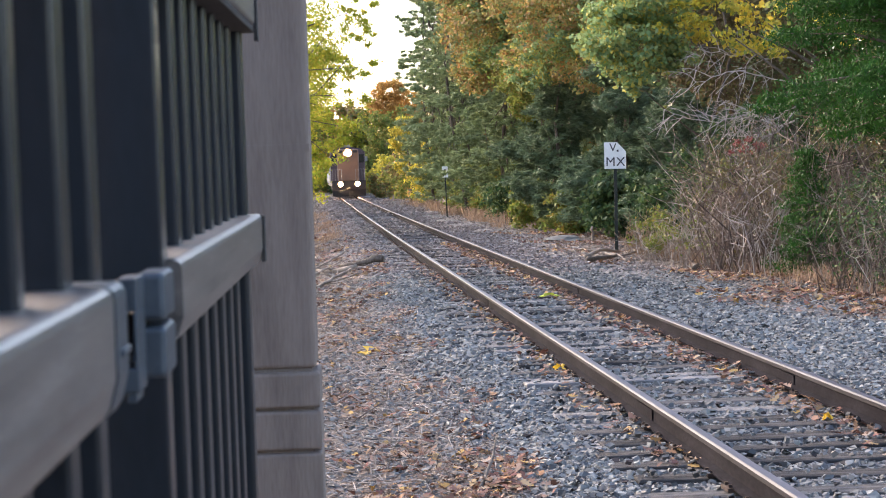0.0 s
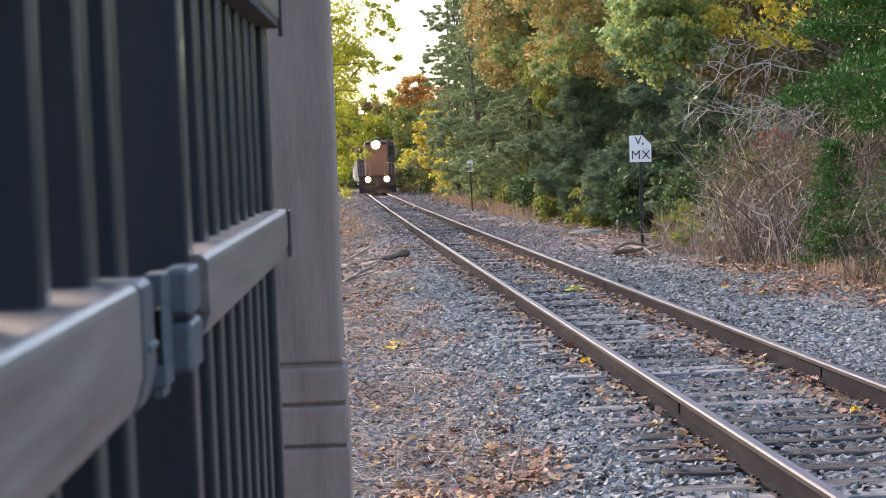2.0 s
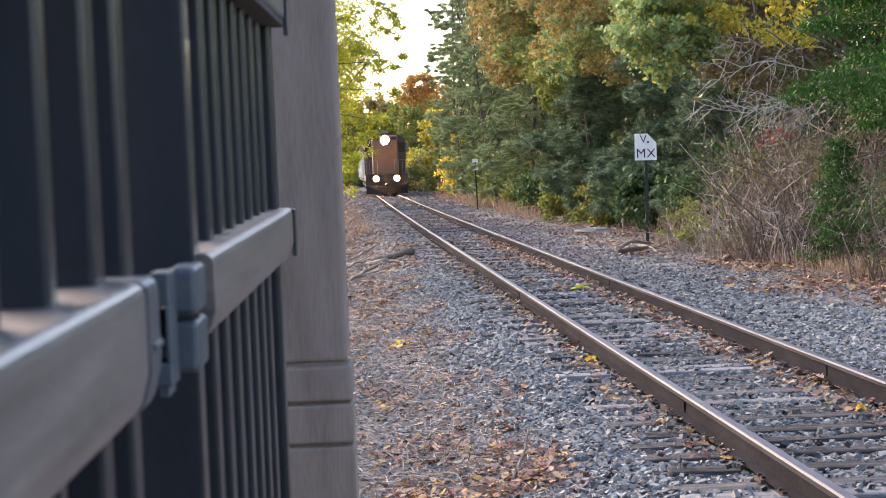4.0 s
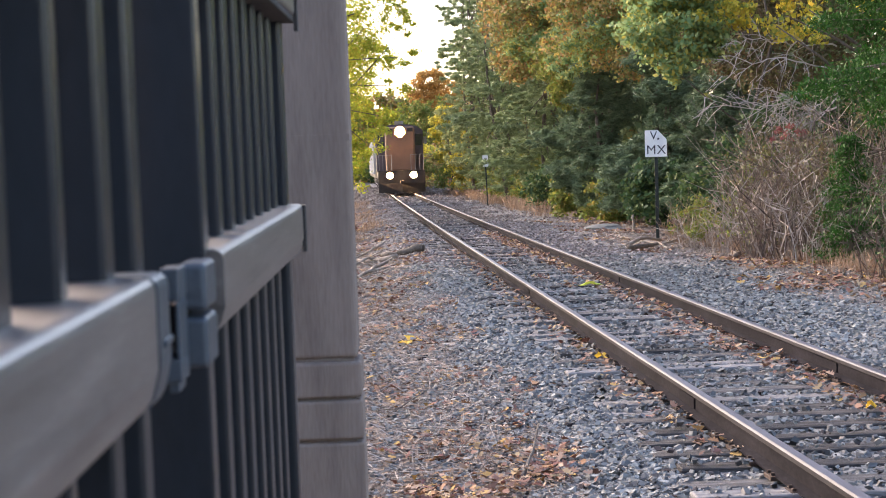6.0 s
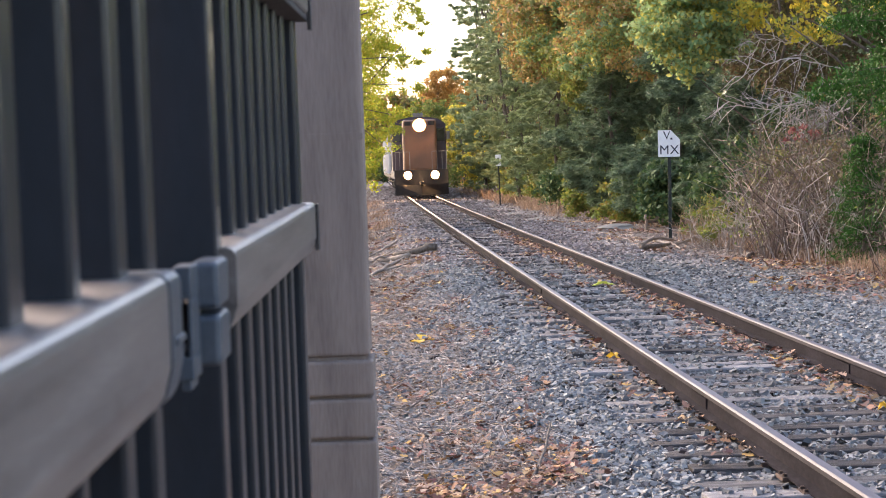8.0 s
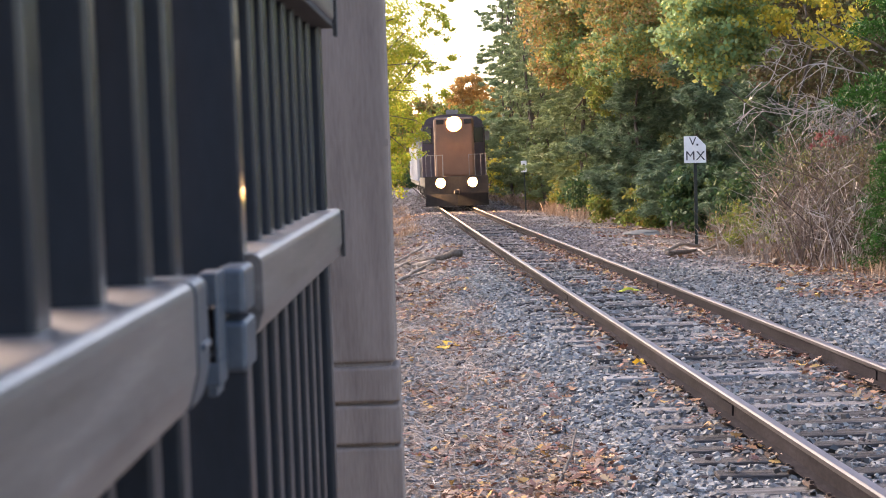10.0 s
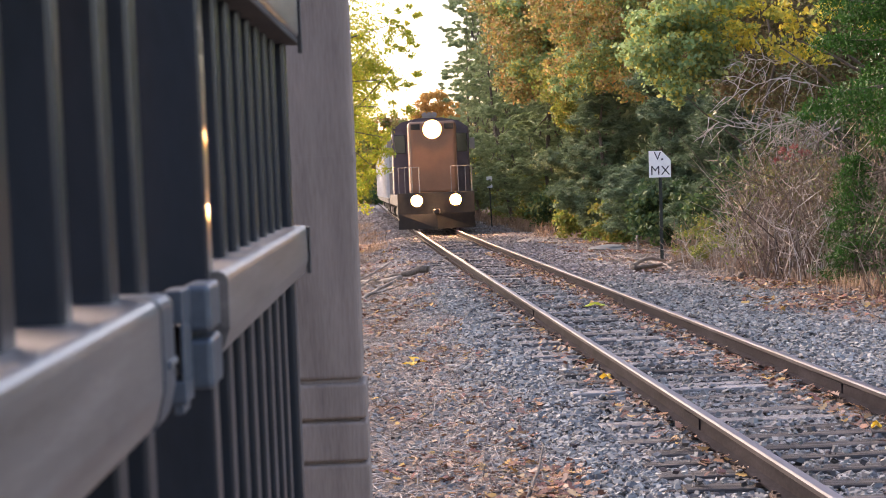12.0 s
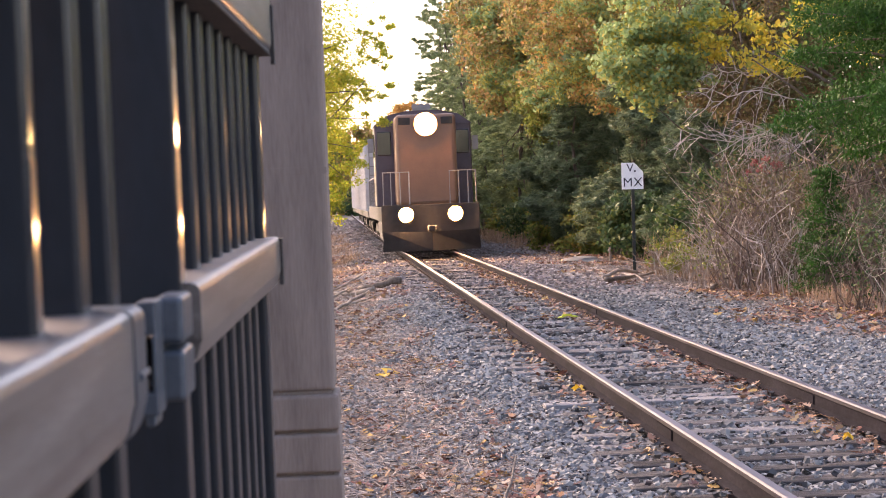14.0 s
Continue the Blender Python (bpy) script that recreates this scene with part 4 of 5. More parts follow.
def build_right():
    conifer("juniper_tree", 31, (9.0, 26.0, -0.15), 8.5, 2.6, 2.85, 150000, F_JUNIPER, "dense dark green juniper tree overhanging dry brush", tuft=0.095, slim=0.24, tiers=150, droop=0.7)
    conifer("juniper_tree", 32, (10.6, 29.5, -0.1), 7.5, 2.2, 2.6, 40000, F_JUNIPER, "dense dark green juniper tree behind the brush", tuft=0.15, slim=0.24, tiers=90, droop=0.7)
    conifer("juniper_sapling", 33, (8.45, 31.0, -0.15), 2.25, 0.66, 0.1, 8000, F_JUNIPER, "small green juniper sapling among dry grass", tuft=0.075, slim=0.25, tiers=46, droop=0.7)
    brush("dry_brush", 41, 8.7, 26.6, -0.12, 1.0, 1.6, 2.2, 170, "tangled brown leafless brush under the juniper", leaves=(F_DARK, 5200, 0.06))
    brush("dry_brush", 42, 8.3, 33.5, -0.12, 1.0, 2.0, 2.5, 210, "dense tangle of reddish brown leafless brush", width=0.014, leaves=(F_BRUSH, 2600, 0.07))
    brush("dry_brush", 43, 9.3, 38.0, -0.12, 1.3, 2.2, 2.9, 220, "dense tangle of reddish brown leafless brush", width=0.014, leaves=(F_BRUSH, 2800, 0.075))
    brush("dry_brush", 44, 10.3, 35.0, 0.0, 1.4, 2.5, 3.4, 170, "tall brown tangle of leafless brush", width=0.014, leaves=(F_BRUSH, 3600, 0.075))
    brush("dry_brush", 45, 7.6, 40.5, -0.12, 0.5, 1.0, 1.3, 70, "low dry stalks with pale green leaves", M_STRAW, leaves=(F_SHRUB, 700, 0.08))
    brush("red_vine", 46, 8.7, 36.5, 1.95, 0.4, 0.4, 0.5, 26, "red-leaved vine on top of the brush", leaves=(F_RED, 340, 0.065))
    brush("dry_brush", 47, 7.75, 36.2, -0.12, 0.6, 1.6, 1.9, 46, "pale tangled canes with a few green leaves", M_STALK, leaves=(F_SHRUB, 500, 0.07), arch=0.55, width=0.011)
    brush("dry_brush", 48, 7.35, 38.6, -0.12, 0.35, 0.8, 1.2, 30, "low pale canes with yellow-green leaves", M_STALK, leaves=(F_SHRUB, 600, 0.07), arch=1.1, width=0.009)
    brush("dry_brush", 49, 8.2, 32.6, -0.12, 0.7, 1.6, 2.2, 40, "pale arching canes over the brown brush", M_PALETWIG, arch=0.7, width=0.009)
    brush("dry_brush", 50, 8.9, 36.6, -0.12, 0.9, 1.6, 2.6, 34, "pale arching canes over the brown brush", M_STALK, arch=0.5, width=0.01)
    tree("shrub", 101, (8.4, 37.4, -0.1), 1.9, [(8.3, 37.2, 1.75, 0.32, 0.4, 0.45), (8.1, 37.0, 1.2, 0.25, 0.3, 0.3)], 900, 0.075, F_SHRUB, "yellow-green shrub in the dry brush", "shrub", r0=0.02)
    rng = np.random.default_rng(77)
    bare = empty("bare_tree")
    bm = bmesh.new()
    # long boughs that sag out of the thicket towards the track, each with arching side branches
    for k, (z0, z1, x1, sag) in enumerate(((3.45, 3.05, 7.75, 0.3), (3.0, 2.95, 8.7, 0.45), (3.75, 3.7, 8.2, -0.1), (3.2, 2.7, 9.1, 0.35), (4.1, 4.2, 8.6, -0.2), (2.9, 3.4, 9.3, 0.3))):
        a, b = Vector((11.0, 40.6 + 0.15 * k, z0)), Vector((x1, 39.8 + 0.2 * k, z1))
        pts = []
        for j in range(17):
            u = j / 16
            p = a.lerp(b, u) + Vector((0, 0.1 * math.sin(5 * u + k), -sag * math.sin(math.pi * u) + 0.1 * math.sin(7 * u + 2 * k)))
            pts.append(p + Vector(rng.normal(size=3)) * 0.025)
        tube(bm, pts, [0.021 * (1 - u / 20) for u in range(17)], 5)
        for j in range(4, 17):
            for _ in range(2 if j % 2 else 1):
                q, run = pts[j], rng.uniform(0.3, 0.95)
                d = Vector((rng.uniform(-1.0, 0.3), rng.uniform(-0.4, 0.4), rng.choice((-1, 1)) * rng.uniform(0.2, 0.8))).normalized()
                side = [q]
                for i in range(5):
                    d = (d + Vector((-0.12, 0, -0.16)) + Vector(rng.normal(size=3)) * 0.16).normalized()
                    side.append(side[-1] + d * run / 5)
                tube(bm, side, [0.0105, 0.009, 0.0075, 0.006, 0.0045, 0.003], 4)
                for i in (2, 3, 4):
                    e = (d + Vector(rng.normal(size=3)) * 0.8).normalized() * rng.uniform(0.12, 0.3)
                    tube(bm, [side[i], side[i] + e * 0.5 + Vector((0, 0, 0.02)), side[i] + e], [0.005, 0.004, 0.002], 3)
    part("bough", bm, M_PALETWIG, bare, "pale bare arching branches")
    part("trunk", limbs(rng, (10.5, 41, -0.1), [(10.4, 41, 3.6), (9.9, 41, 2.8)], 0.05), M_BARK, bare)
    tagged(bare, "bare grey tree with pale arching branches", "tree")

    tree("oak_tree", 51, (9.6, 43.5, -0.1), 7.5, [(7.6, 42.0, 4.7, 1.1, 1.0, 0.9), (7.0, 42.3, 5.0, 0.8, 1.0, 0.8), (8.0, 42, 5.9, 1.3, 1.2, 0.9), (7.5, 41.8, 3.8, 0.5, 0.6, 0.4), (8.2, 41.8, 4.3, 0.6, 0.6, 0.4)], 11000, 0.13, F_OAKGREEN, "oak tree with green leaves turning yellow", slim=0.7, r0=0.07,
         extra=([(8.6, 41.3, 4.7, 0.7, 0.8, 0.6), (9.4, 41.5, 5.1, 1.0, 0.8, 0.8), (8.0, 41.3, 4.0, 0.5, 0.5, 0.35), (10.2, 41.2, 4.4, 0.8, 0.8, 0.7), (8.9, 41.0, 5.4, 0.8, 0.6, 0.5)], 2100, 0.125, F_YELLOW, "golden yellow leaves"))
    tree("maple_tree", 52, (11.8, 38.0, 0.0), 6.5, [(9.05, 37.2, 4.55, 0.4, 0.5, 0.14), (8.75, 37.3, 4.42, 0.3, 0.4, 0.12), (9.35, 37.0, 4.7, 0.35, 0.4, 0.15), (11.2, 38.0, 5.4, 1.6, 1.4, 1.0)], 1500, 0.17, F_YELLOW, "small maple with golden yellow leaves")
    tree("brown_oak_tree", 55, (12.4, 47.0, 0.1), 10, [(9.4, 45.5, 5.2, 1.7, 1.6, 1.4), (11.2, 46, 4.6, 1.8, 1.8, 1.3), (12.8, 45, 7.0, 2.6, 2.4, 2.2), (10.4, 47, 7.0, 2.4, 2, 1.8), (12.5, 44.5, 4.0, 1.4, 1.2, 0.9)], 26000, 0.13, F_BRUSH, "brown-leaved oak tree behind the brush", r0=0.08)
    tree("rust_oak_tree", 53, (11.5, 58.0, 0.0), 12, [(8.0, 58, 6.6, 1.6, 2.0, 1.1), (9.6, 58, 7.6, 1.8, 2.0, 1.3), (10.5, 60, 9.0, 3.2, 3, 2.2), (7.4, 60, 5.4, 1.2, 1.6, 0.8), (11, 56, 6.2, 2.2, 2, 1.4), (9.2, 57, 5.0, 1.4, 1.4, 0.8), (7.0, 59, 7.6, 1.2, 1.5, 0.9)], 34000, 0.14, F_RUST, "oak tree with rust and olive autumn leaves",
         extra=([(7.6, 57.5, 6.0, 1.3, 1.2, 0.7), (9.4, 57, 6.6, 1.2, 1.2, 0.8), (8.4, 57, 7.9, 1.3, 1.4, 0.8), (10.6, 56, 5.6, 1.3, 1.2, 0.8), (7.2, 58.5, 4.9, 0.8, 1.0, 0.5)], 11000, 0.13, F_OAKGREEN, "leaves still green"))
    tree("rust_oak_tree", 54, (10.5, 76.0, 0.0), 13, [(6.9, 75, 7.6, 1.5, 2.4, 1.2), (8.6, 75, 8.6, 2.0, 2.4, 1.5), (10.5, 76, 10.4, 3.0, 3, 2.2), (7.2, 76, 6.0, 1.3, 2, 0.9), (9.8, 73, 5.8, 1.8, 2.0, 1.2), (6.4, 77, 9.2, 1.3, 2, 1.0)], 26000, 0.17, F_RUST, "oak tree with rust and olive autumn leaves",
         extra=([(7.2, 74, 6.8, 1.1, 1.4, 0.8), (8.8, 74, 8.0, 1.4, 1.4, 0.9), (9.6, 72.5, 6.6, 1.2, 1.4, 0.8), (7.0, 75, 8.8, 1.0, 1.4, 0.8)], 9000, 0.16, F_OAKGREEN, "leaves still green"))
    tree("olive_oak_tree", 56, (9.6, 66.5, -0.1), 7, [(7.4, 65, 5.2, 1.1, 1.3, 0.8), (8.3, 66, 4.4, 1.1, 1.3, 0.7), (9.2, 65, 5.6, 1.2, 1.3, 0.9)], 11000, 0.14, F_SHRUB, "oak tree with olive and gold leaves")
    rp = np.random.default_rng(6)
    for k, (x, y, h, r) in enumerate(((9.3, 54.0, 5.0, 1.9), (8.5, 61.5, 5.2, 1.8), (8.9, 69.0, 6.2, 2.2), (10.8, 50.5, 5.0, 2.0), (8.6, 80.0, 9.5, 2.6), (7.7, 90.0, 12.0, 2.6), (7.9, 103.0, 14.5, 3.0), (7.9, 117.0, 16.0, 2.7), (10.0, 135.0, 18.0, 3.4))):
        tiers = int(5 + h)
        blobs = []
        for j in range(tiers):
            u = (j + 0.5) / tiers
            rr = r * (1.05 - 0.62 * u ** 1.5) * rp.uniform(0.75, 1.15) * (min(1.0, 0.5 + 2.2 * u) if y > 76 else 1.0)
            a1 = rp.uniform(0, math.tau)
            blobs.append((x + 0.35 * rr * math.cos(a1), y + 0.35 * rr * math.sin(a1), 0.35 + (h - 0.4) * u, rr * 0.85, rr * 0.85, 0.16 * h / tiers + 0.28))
        # beyond 76 m the crowns take the haze-paled needle colour
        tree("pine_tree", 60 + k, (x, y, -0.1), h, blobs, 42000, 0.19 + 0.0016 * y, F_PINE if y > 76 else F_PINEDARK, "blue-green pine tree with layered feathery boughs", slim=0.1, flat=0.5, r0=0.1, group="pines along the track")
    for k, (x, y, w, h, n, m, lab) in enumerate((
            (8.7, 52.0, 1.1, 1.3, 4200, F_DARK, "dark green leafy undergrowth below the pines"), (8.2, 57.5, 1.0, 1.1, 4200, F_SHRUB, "olive green leafy shrub beside the track"),
            (8.0, 64.5, 1.1, 1.2, 4000, F_SHRUB, "bright green leafy shrub beside the track"), (8.3, 73.0, 1.3, 1.4, 3600, F_DARK, "dark green leafy undergrowth below the pines"),
            (8.6, 84.0, 1.5, 1.6, 3200, F_SHRUB, "olive green leafy shrub beside the track"), (8.9, 99.0, 1.7, 1.9, 3000, F_SHRUB, "yellow-green leafy shrub beside the track"),
            # dark leaves behind branches and brush are added for the shaded gaps there
            (9.4, 48.6, 0.9, 1.4, 3200, F_DARK, "dark green leafy undergrowth below the pines"), (9.7, 43.2, 1.1, 2.2, 5200, F_DARK, "dark green undergrowth added to darken gaps behind the bare branches"), (11.2, 42.6, 1.2, 2.4, 5200, F_DARK, "dark green undergrowth added to darken gaps behind the bare branches"), (10.6, 38.0, 0.9, 1.7, 4200, F_DARK, "dark green undergrowth added to darken gaps behind the brush"), (8.0, 130.0, 1.3, 3.2, 2600, F_YELLOW, "tall golden shrub beside the track"),
            (8.9, 118.0, 1.6, 3.0, 2600, F_SHRUB, "olive green leafy shrub beside the track"), (9.4, 150.0, 2.2, 4.5, 2600, F_RUST, "rust-coloured tall shrub beside the track"))):
        tree("shrub", 80 + k, (x, y, -0.12), h * 1.1, [(x, y, h * 0.6, w, w, h * 0.75), (x + 0.5 * w, y + 0.6, h * 0.9, w * 0.7, w * 0.7, h * 0.6)], n, 0.1 + y * 0.0012, m, lab, "shrub", r0=0.03)
    rng = np.random.default_rng(99)
    # deep woods behind
    for k in range(26):
        y = 24 + k * 5.2 + rng.uniform(-1.5, 1.5)
        x = 13.5 + rng.uniform(-1.2, 3.5) + 0.01 * y
        h = rng.uniform(9, 14)
        m = (F_DARK, F_RUST, F_PINE, F_DARK)[k % 4]
        tree("woodland_tree", 120 + k, (x, y, 0.1), h, [(x, y, h * 0.35, 2.6, 3.4, h * 0.3), (x + 0.5, y, h * 0.75, 2.8, 3.4, h * 0.26), (x - 1.2, y + 1, h * 0.15, 1.8, 2.6, h * 0.16)], 6500, 0.34, m,
             ("tall dark green woodland tree", "tall brown autumn woodland tree", "tall blue-green woodland tree", "tall dark green woodland tree")[k % 4], group="woods beside the track", r0=0.18)
    for k in range(9):
        y = 58 + k * 9.0
        x = 12.0 + rng.uniform(-0.6, 1.0)
        h = rng.uniform(14, 17)
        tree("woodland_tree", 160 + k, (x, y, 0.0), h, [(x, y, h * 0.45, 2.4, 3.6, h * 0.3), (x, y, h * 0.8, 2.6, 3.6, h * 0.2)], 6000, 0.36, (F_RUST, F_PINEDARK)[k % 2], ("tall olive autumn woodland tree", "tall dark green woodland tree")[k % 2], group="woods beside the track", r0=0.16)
    build_grass("dry_grass", 1, 1300, (7.8, 9.0), (24.5, 33), 0.3, "tan dry grass tufts in front of the brush")
    build_grass("dry_grass", 2, 1300, (7.5, 8.3), (33, 44), 0.26, "tan dry grass tufts in front of the brush")
    build_grass("dry_grass", 3, 4600, (6.6, 8.8), (66, 130), 0.5, "tall tan dry grass along the track")
    build_grass("dry_grass", 4, 1600, (-1.0, 0.9), (50, 110), 0.3, "tan dry grass on the verge")


build_right()


# ---- left of the track ----
def build_left():
    tree("lime_tree", 201, (-1.9, 33.0, -0.2), 6.5, [(0.0, 32.0, 4.7, 0.8, 1.2, 1.0), (0.65, 32.2, 4.55, 0.55, 0.8, 0.4), (0.95, 32.2, 3.75, 0.28, 0.5, 0.28), (0.88, 32.1, 3.25, 0.28, 0.5, 0.35), (0.55, 32.0, 2.75, 0.3, 0.5, 0.4), (0.3, 32.2, 2.3, 0.35, 0.6, 0.5), (1.02, 32.0, 4.75, 0.32, 0.5, 0.22), (1.08, 32.2, 4.25, 0.28, 0.5, 0.22), (0.1, 33, 3.7, 0.7, 1, 0.7), (0.5, 33.0, 3.8, 0.45, 0.8, 0.4), (-0.3, 32.5, 2.9, 0.5, 1.0, 0.7), (0.2, 34, 3.2, 0.4, 0.8, 0.4), (-1.6, 33, 5.0, 1.6, 1.5, 1.8)], 30000, 0.057, F_LIME, "young tree with thin backlit yellow-green leaves", slim=0.5, r0=0.07, droop=0.3)
    tree("leafy_tree", 202, (-3.0, 62.0, -0.2), 9, [(-0.6, 62, 4.6, 1.2, 2.0, 1.5), (-1.6, 62, 6.5, 2.0, 2.2, 2.0), (-0.9, 61, 2.6, 1.0, 1.8, 1.3), (0.2, 63, 6.0, 1.0, 1.6, 1.2), (0.3, 62, 3.2, 0.7, 1.4, 1.4), (0.0, 61, 1.4, 0.8, 1.2, 1.0)], 16000, 0.12, F_LIME, "leafy tree turning yellow beside the track")
    tree("leafy_tree", 203, (-3.0, 95.0, -0.2), 9, [(-1.0, 95, 3.0, 1.5, 2.5, 2.0), (-1.8, 95, 6, 2, 3, 2.4), (0.2, 97, 5.0, 1.0, 2.0, 1.2)], 9000, 0.2, F_SHRUB, "leafy olive tree beside the track")
    tree("leafy_tree", 204, (-4.0, 135.0, -0.2), 11, [(-1.4, 135, 3.5, 1.8, 3, 2.8), (-2.5, 135, 8, 2.6, 3, 3)], 7000, 0.28, F_SHRUB, "leafy olive tree beside the track")
    tree("leafy_tree", 205, (-5.0, 175.0, -0.2), 12, [(-2.0, 175, 4, 2.4, 3, 4), (-3.5, 175, 9, 3, 3, 3)], 6000, 0.35, F_RUST, "autumn tree far along the track")
    tree("maple_tree", 206, (9.5, 230.0, -0.2), 13, [(10.4, 230, 12.4, 2.0, 2.5, 1.6), (9.6, 231, 10.6, 1.8, 2.5, 1.6), (12.4, 232, 10.4, 2.6, 3, 3.0)], 9000, 0.34, F_ORANGE, "orange maple glowing far down the track")
    tree("leafy_tree", 208, (9.6, 222.0, -0.2), 9, [(8.6, 222, 7.4, 2.0, 2, 2.2), (10.6, 222, 8.4, 1.8, 2, 1.8), (8.0, 221, 3.6, 2.2, 2, 2.2), (11.0, 221, 4.0, 2.2, 2, 2.4)], 9000, 0.34, F_SHRUB, "leafy olive tree far along the track")
    tree("golden_tree", 207, (7.7, 140.0, -0.2), 6.5, [(7.0, 140, 4.8, 0.7, 1.0, 1.2), (6.9, 140, 3.0, 0.6, 0.8, 0.9), (7.5, 141, 5.6, 0.8, 1.0, 0.9)], 6000, 0.2, F_YELLOW, "slender tree with golden leaves beside the track", r0=0.08)
    for k, (x, h) in enumerate(((-3.0, 9.0), (0.2, 10.0), (3.2, 9.6), (6.0, 10.8), (8.4, 11.4), (11.5, 13.0))):
        tree("far_tree", 270 + k, (x, 246 + (k % 2) * 4, -0.3), h, [(x, 246, h * 0.3, 2.4, 2.4, h * 0.3), (x + 0.4, 247, h * 0.68, 2.2, 2.4, h * 0.28)], 8000, 0.42, (F_LIME, F_SHRUB, F_RUST)[k % 3], "hazy tree closing the far end of the track", group="far trees")
    # autumn leaves, with the warm haze behind the train put into their colours
    for k, x in enumerate((-14, -9, -4, 0.5, 5, 9.5, 14, 19)):
        tree("far_tree", 220 + k, (x, 262 + (k % 3) * 5, -0.3), 12, [(x, 262 + (k % 3) * 5, 3.2, 3.4, 3, 4.2), (x + 0.6, 263, 8.4, 3.5, 3, 4.2)], 7000, 0.6, (F_ORANGE, F_RUST, F_YELLOW)[k % 3], "hazy tree closing the far end of the track", group="far trees")
    for k, (x, y, w, h, m) in enumerate(((-5, 225, 3, 2.6, F_RUST), (0, 232, 2.8, 2.4, F_SHRUB), (3.5, 240, 3, 2.8, F_DARK), (7.5, 236, 3, 2.6, F_RUST), (11, 215, 3, 3.4, F_SHRUB), (7.2, 175, 1.6, 2.2, F_RUST), (8.2, 160, 1.8, 3.0, F_SHRUB), (7.6, 195, 2.0, 3.6, F_YELLOW), (-1.6, 150, 1.6, 2.0, F_SHRUB), (-1.3, 118, 1.0, 1.6, F_LIME), (-1.1, 78, 0.8, 1.4, F_SHRUB), (-1.0, 54, 0.6, 0.9, F_SHRUB))):
        tree("shrub", 240 + k, (x, y, -0.2), h, [(x, y, h * 0.5, w, w, h * 0.6), (x + 0.4 * w, y, h * 0.85, w * 0.6, w, h * 0.5)], 2200, 0.1 + y * 0.0012, m, "leafy shrub growing beside the track", "shrub", r0=0.03)


build_left()


# ---- locomotive ----
def build_locomotive():
    loco = empty("locomotive")
    W = 1.55
    # underframe, pilot, platform
    part("underframe", boxes((-1.5, 1.5, 0.1, 17.6, 1.0, 1.45), bevel=0.03), M_BLACK, loco)
    part("fuel_tank", boxes((-1.3, 1.3, 6.6, 10.6, 0.25, 1.0), bevel=0.12), M_BLACK, loco)
    bm = bmesh.new()
    box(bm, -1.5, 1.5, 0.0, 0.1, 0.55, 1.5, bevel=0.02)
    part("pilot", bm, M_BLACK, loco, "black steel pilot plate")
    bm = bmesh.new()
    pl = [(-1.45, -0.05, 0.7), (0, -0.5, 0.66), (1.45, -0.05, 0.7), (1.5, -0.16, 0.1), (0, -0.75, 0.1), (-1.5, -0.16, 0.1)]
    v = [bm.verts.new(p) for p in pl]
    bm.faces.new((v[0], v[1], v[4], v[5]))
    bm.faces.new((v[1], v[2], v[3], v[4]))
    bmesh.ops.solidify(bm, geom=bm.faces[:], thickness=0.03)
    part("snow_plough", bm, M_BLACK, loco, "black angled snow plough")
    part("coupler", boxes((-0.12, 0.12, -0.6, 0.0, 0.66, 0.86), bevel=0.05), M_BLACK, loco)
    for sx in (-1, 1):
        for z in (0.3, 0.62, 0.95, 1.25):
            part("step", boxes((sx * 1.3 - 0.2, sx * 1.3 + 0.2, 0.15, 0.42, z, z + 0.03)), M_HANDRAIL, loco)
    # short hood, cab, long hood
    bm = bmesh.new()
    box(bm, -0.95, 0.95, 1.15, 3.0, 1.45, 4.3, bevel=0.14)
    part("short_hood", bm, M_NOSE, loco, "rounded high nose with headlight")
    for sx in (-1, 1):
        part("number_board", boxes((sx * 0.66 - 0.18, sx * 0.66 + 0.18, 1.12, 1.2, 3.98, 4.2), bevel=0.01), M_BLACK, loco)
    bm = bmesh.new()
    box(bm, -W, W, 2.95, 5.1, 1.45, 4.1, bevel=0.06)
    cab = part("cab", bm, M_LOCO, loco)
    bm = bmesh.new()
    prof = [(-W - 0.03, 4.05), (-1.15, 4.36), (-0.5, 4.5), (0.5, 4.5), (1.15, 4.36), (W + 0.03, 4.05)]
    fr, bk = [bm.verts.new((x, 2.9, z)) for x, z in prof], [bm.verts.new((x, 5.15, z)) for x, z in prof]
    for k in range(6):
        bm.faces.new((fr[k], fr[(k + 1) % 6], bk[(k + 1) % 6], bk[k]))
    bm.faces.new(fr)
    bm.faces.new(bk)
    bmesh.ops.recalc_face_normals(bm, faces=bm.faces)
    part("cab_roof", bm, M_LOCO, loco)
    for sx in (-1, 1):
        part("front_window", boxes((sx * 1.25 - 0.22, sx * 1.25 + 0.22, 2.925, 2.96, 3.1, 3.85), bevel=0.02), M_WINDOW, cab)
        part("side_window", boxes((sx * W - 0.02, sx * W + 0.02, 3.3, 4.7, 3.05, 3.8), bevel=0.01), M_WINDOW, cab)
        part("mirror", boxes((sx * 1.68 - 0.1, sx * 1.68 + 0.1, 3.1, 3.14, 3.2, 3.65), bevel=0.01), M_HANDRAIL, cab)
    bm = bmesh.new()
    box(bm, -0.9, 0.9, 5.1, 16.6, 1.45, 4.25, bevel=0.1)
    part("long_hood", bm, M_LOCO, loco)
    for y in (8.0, 13.0, 15.0):
        bm = bmesh.new()
        cyl(bm, (0, y, 4.2), (0, y, 4.42), 0.55, 20)
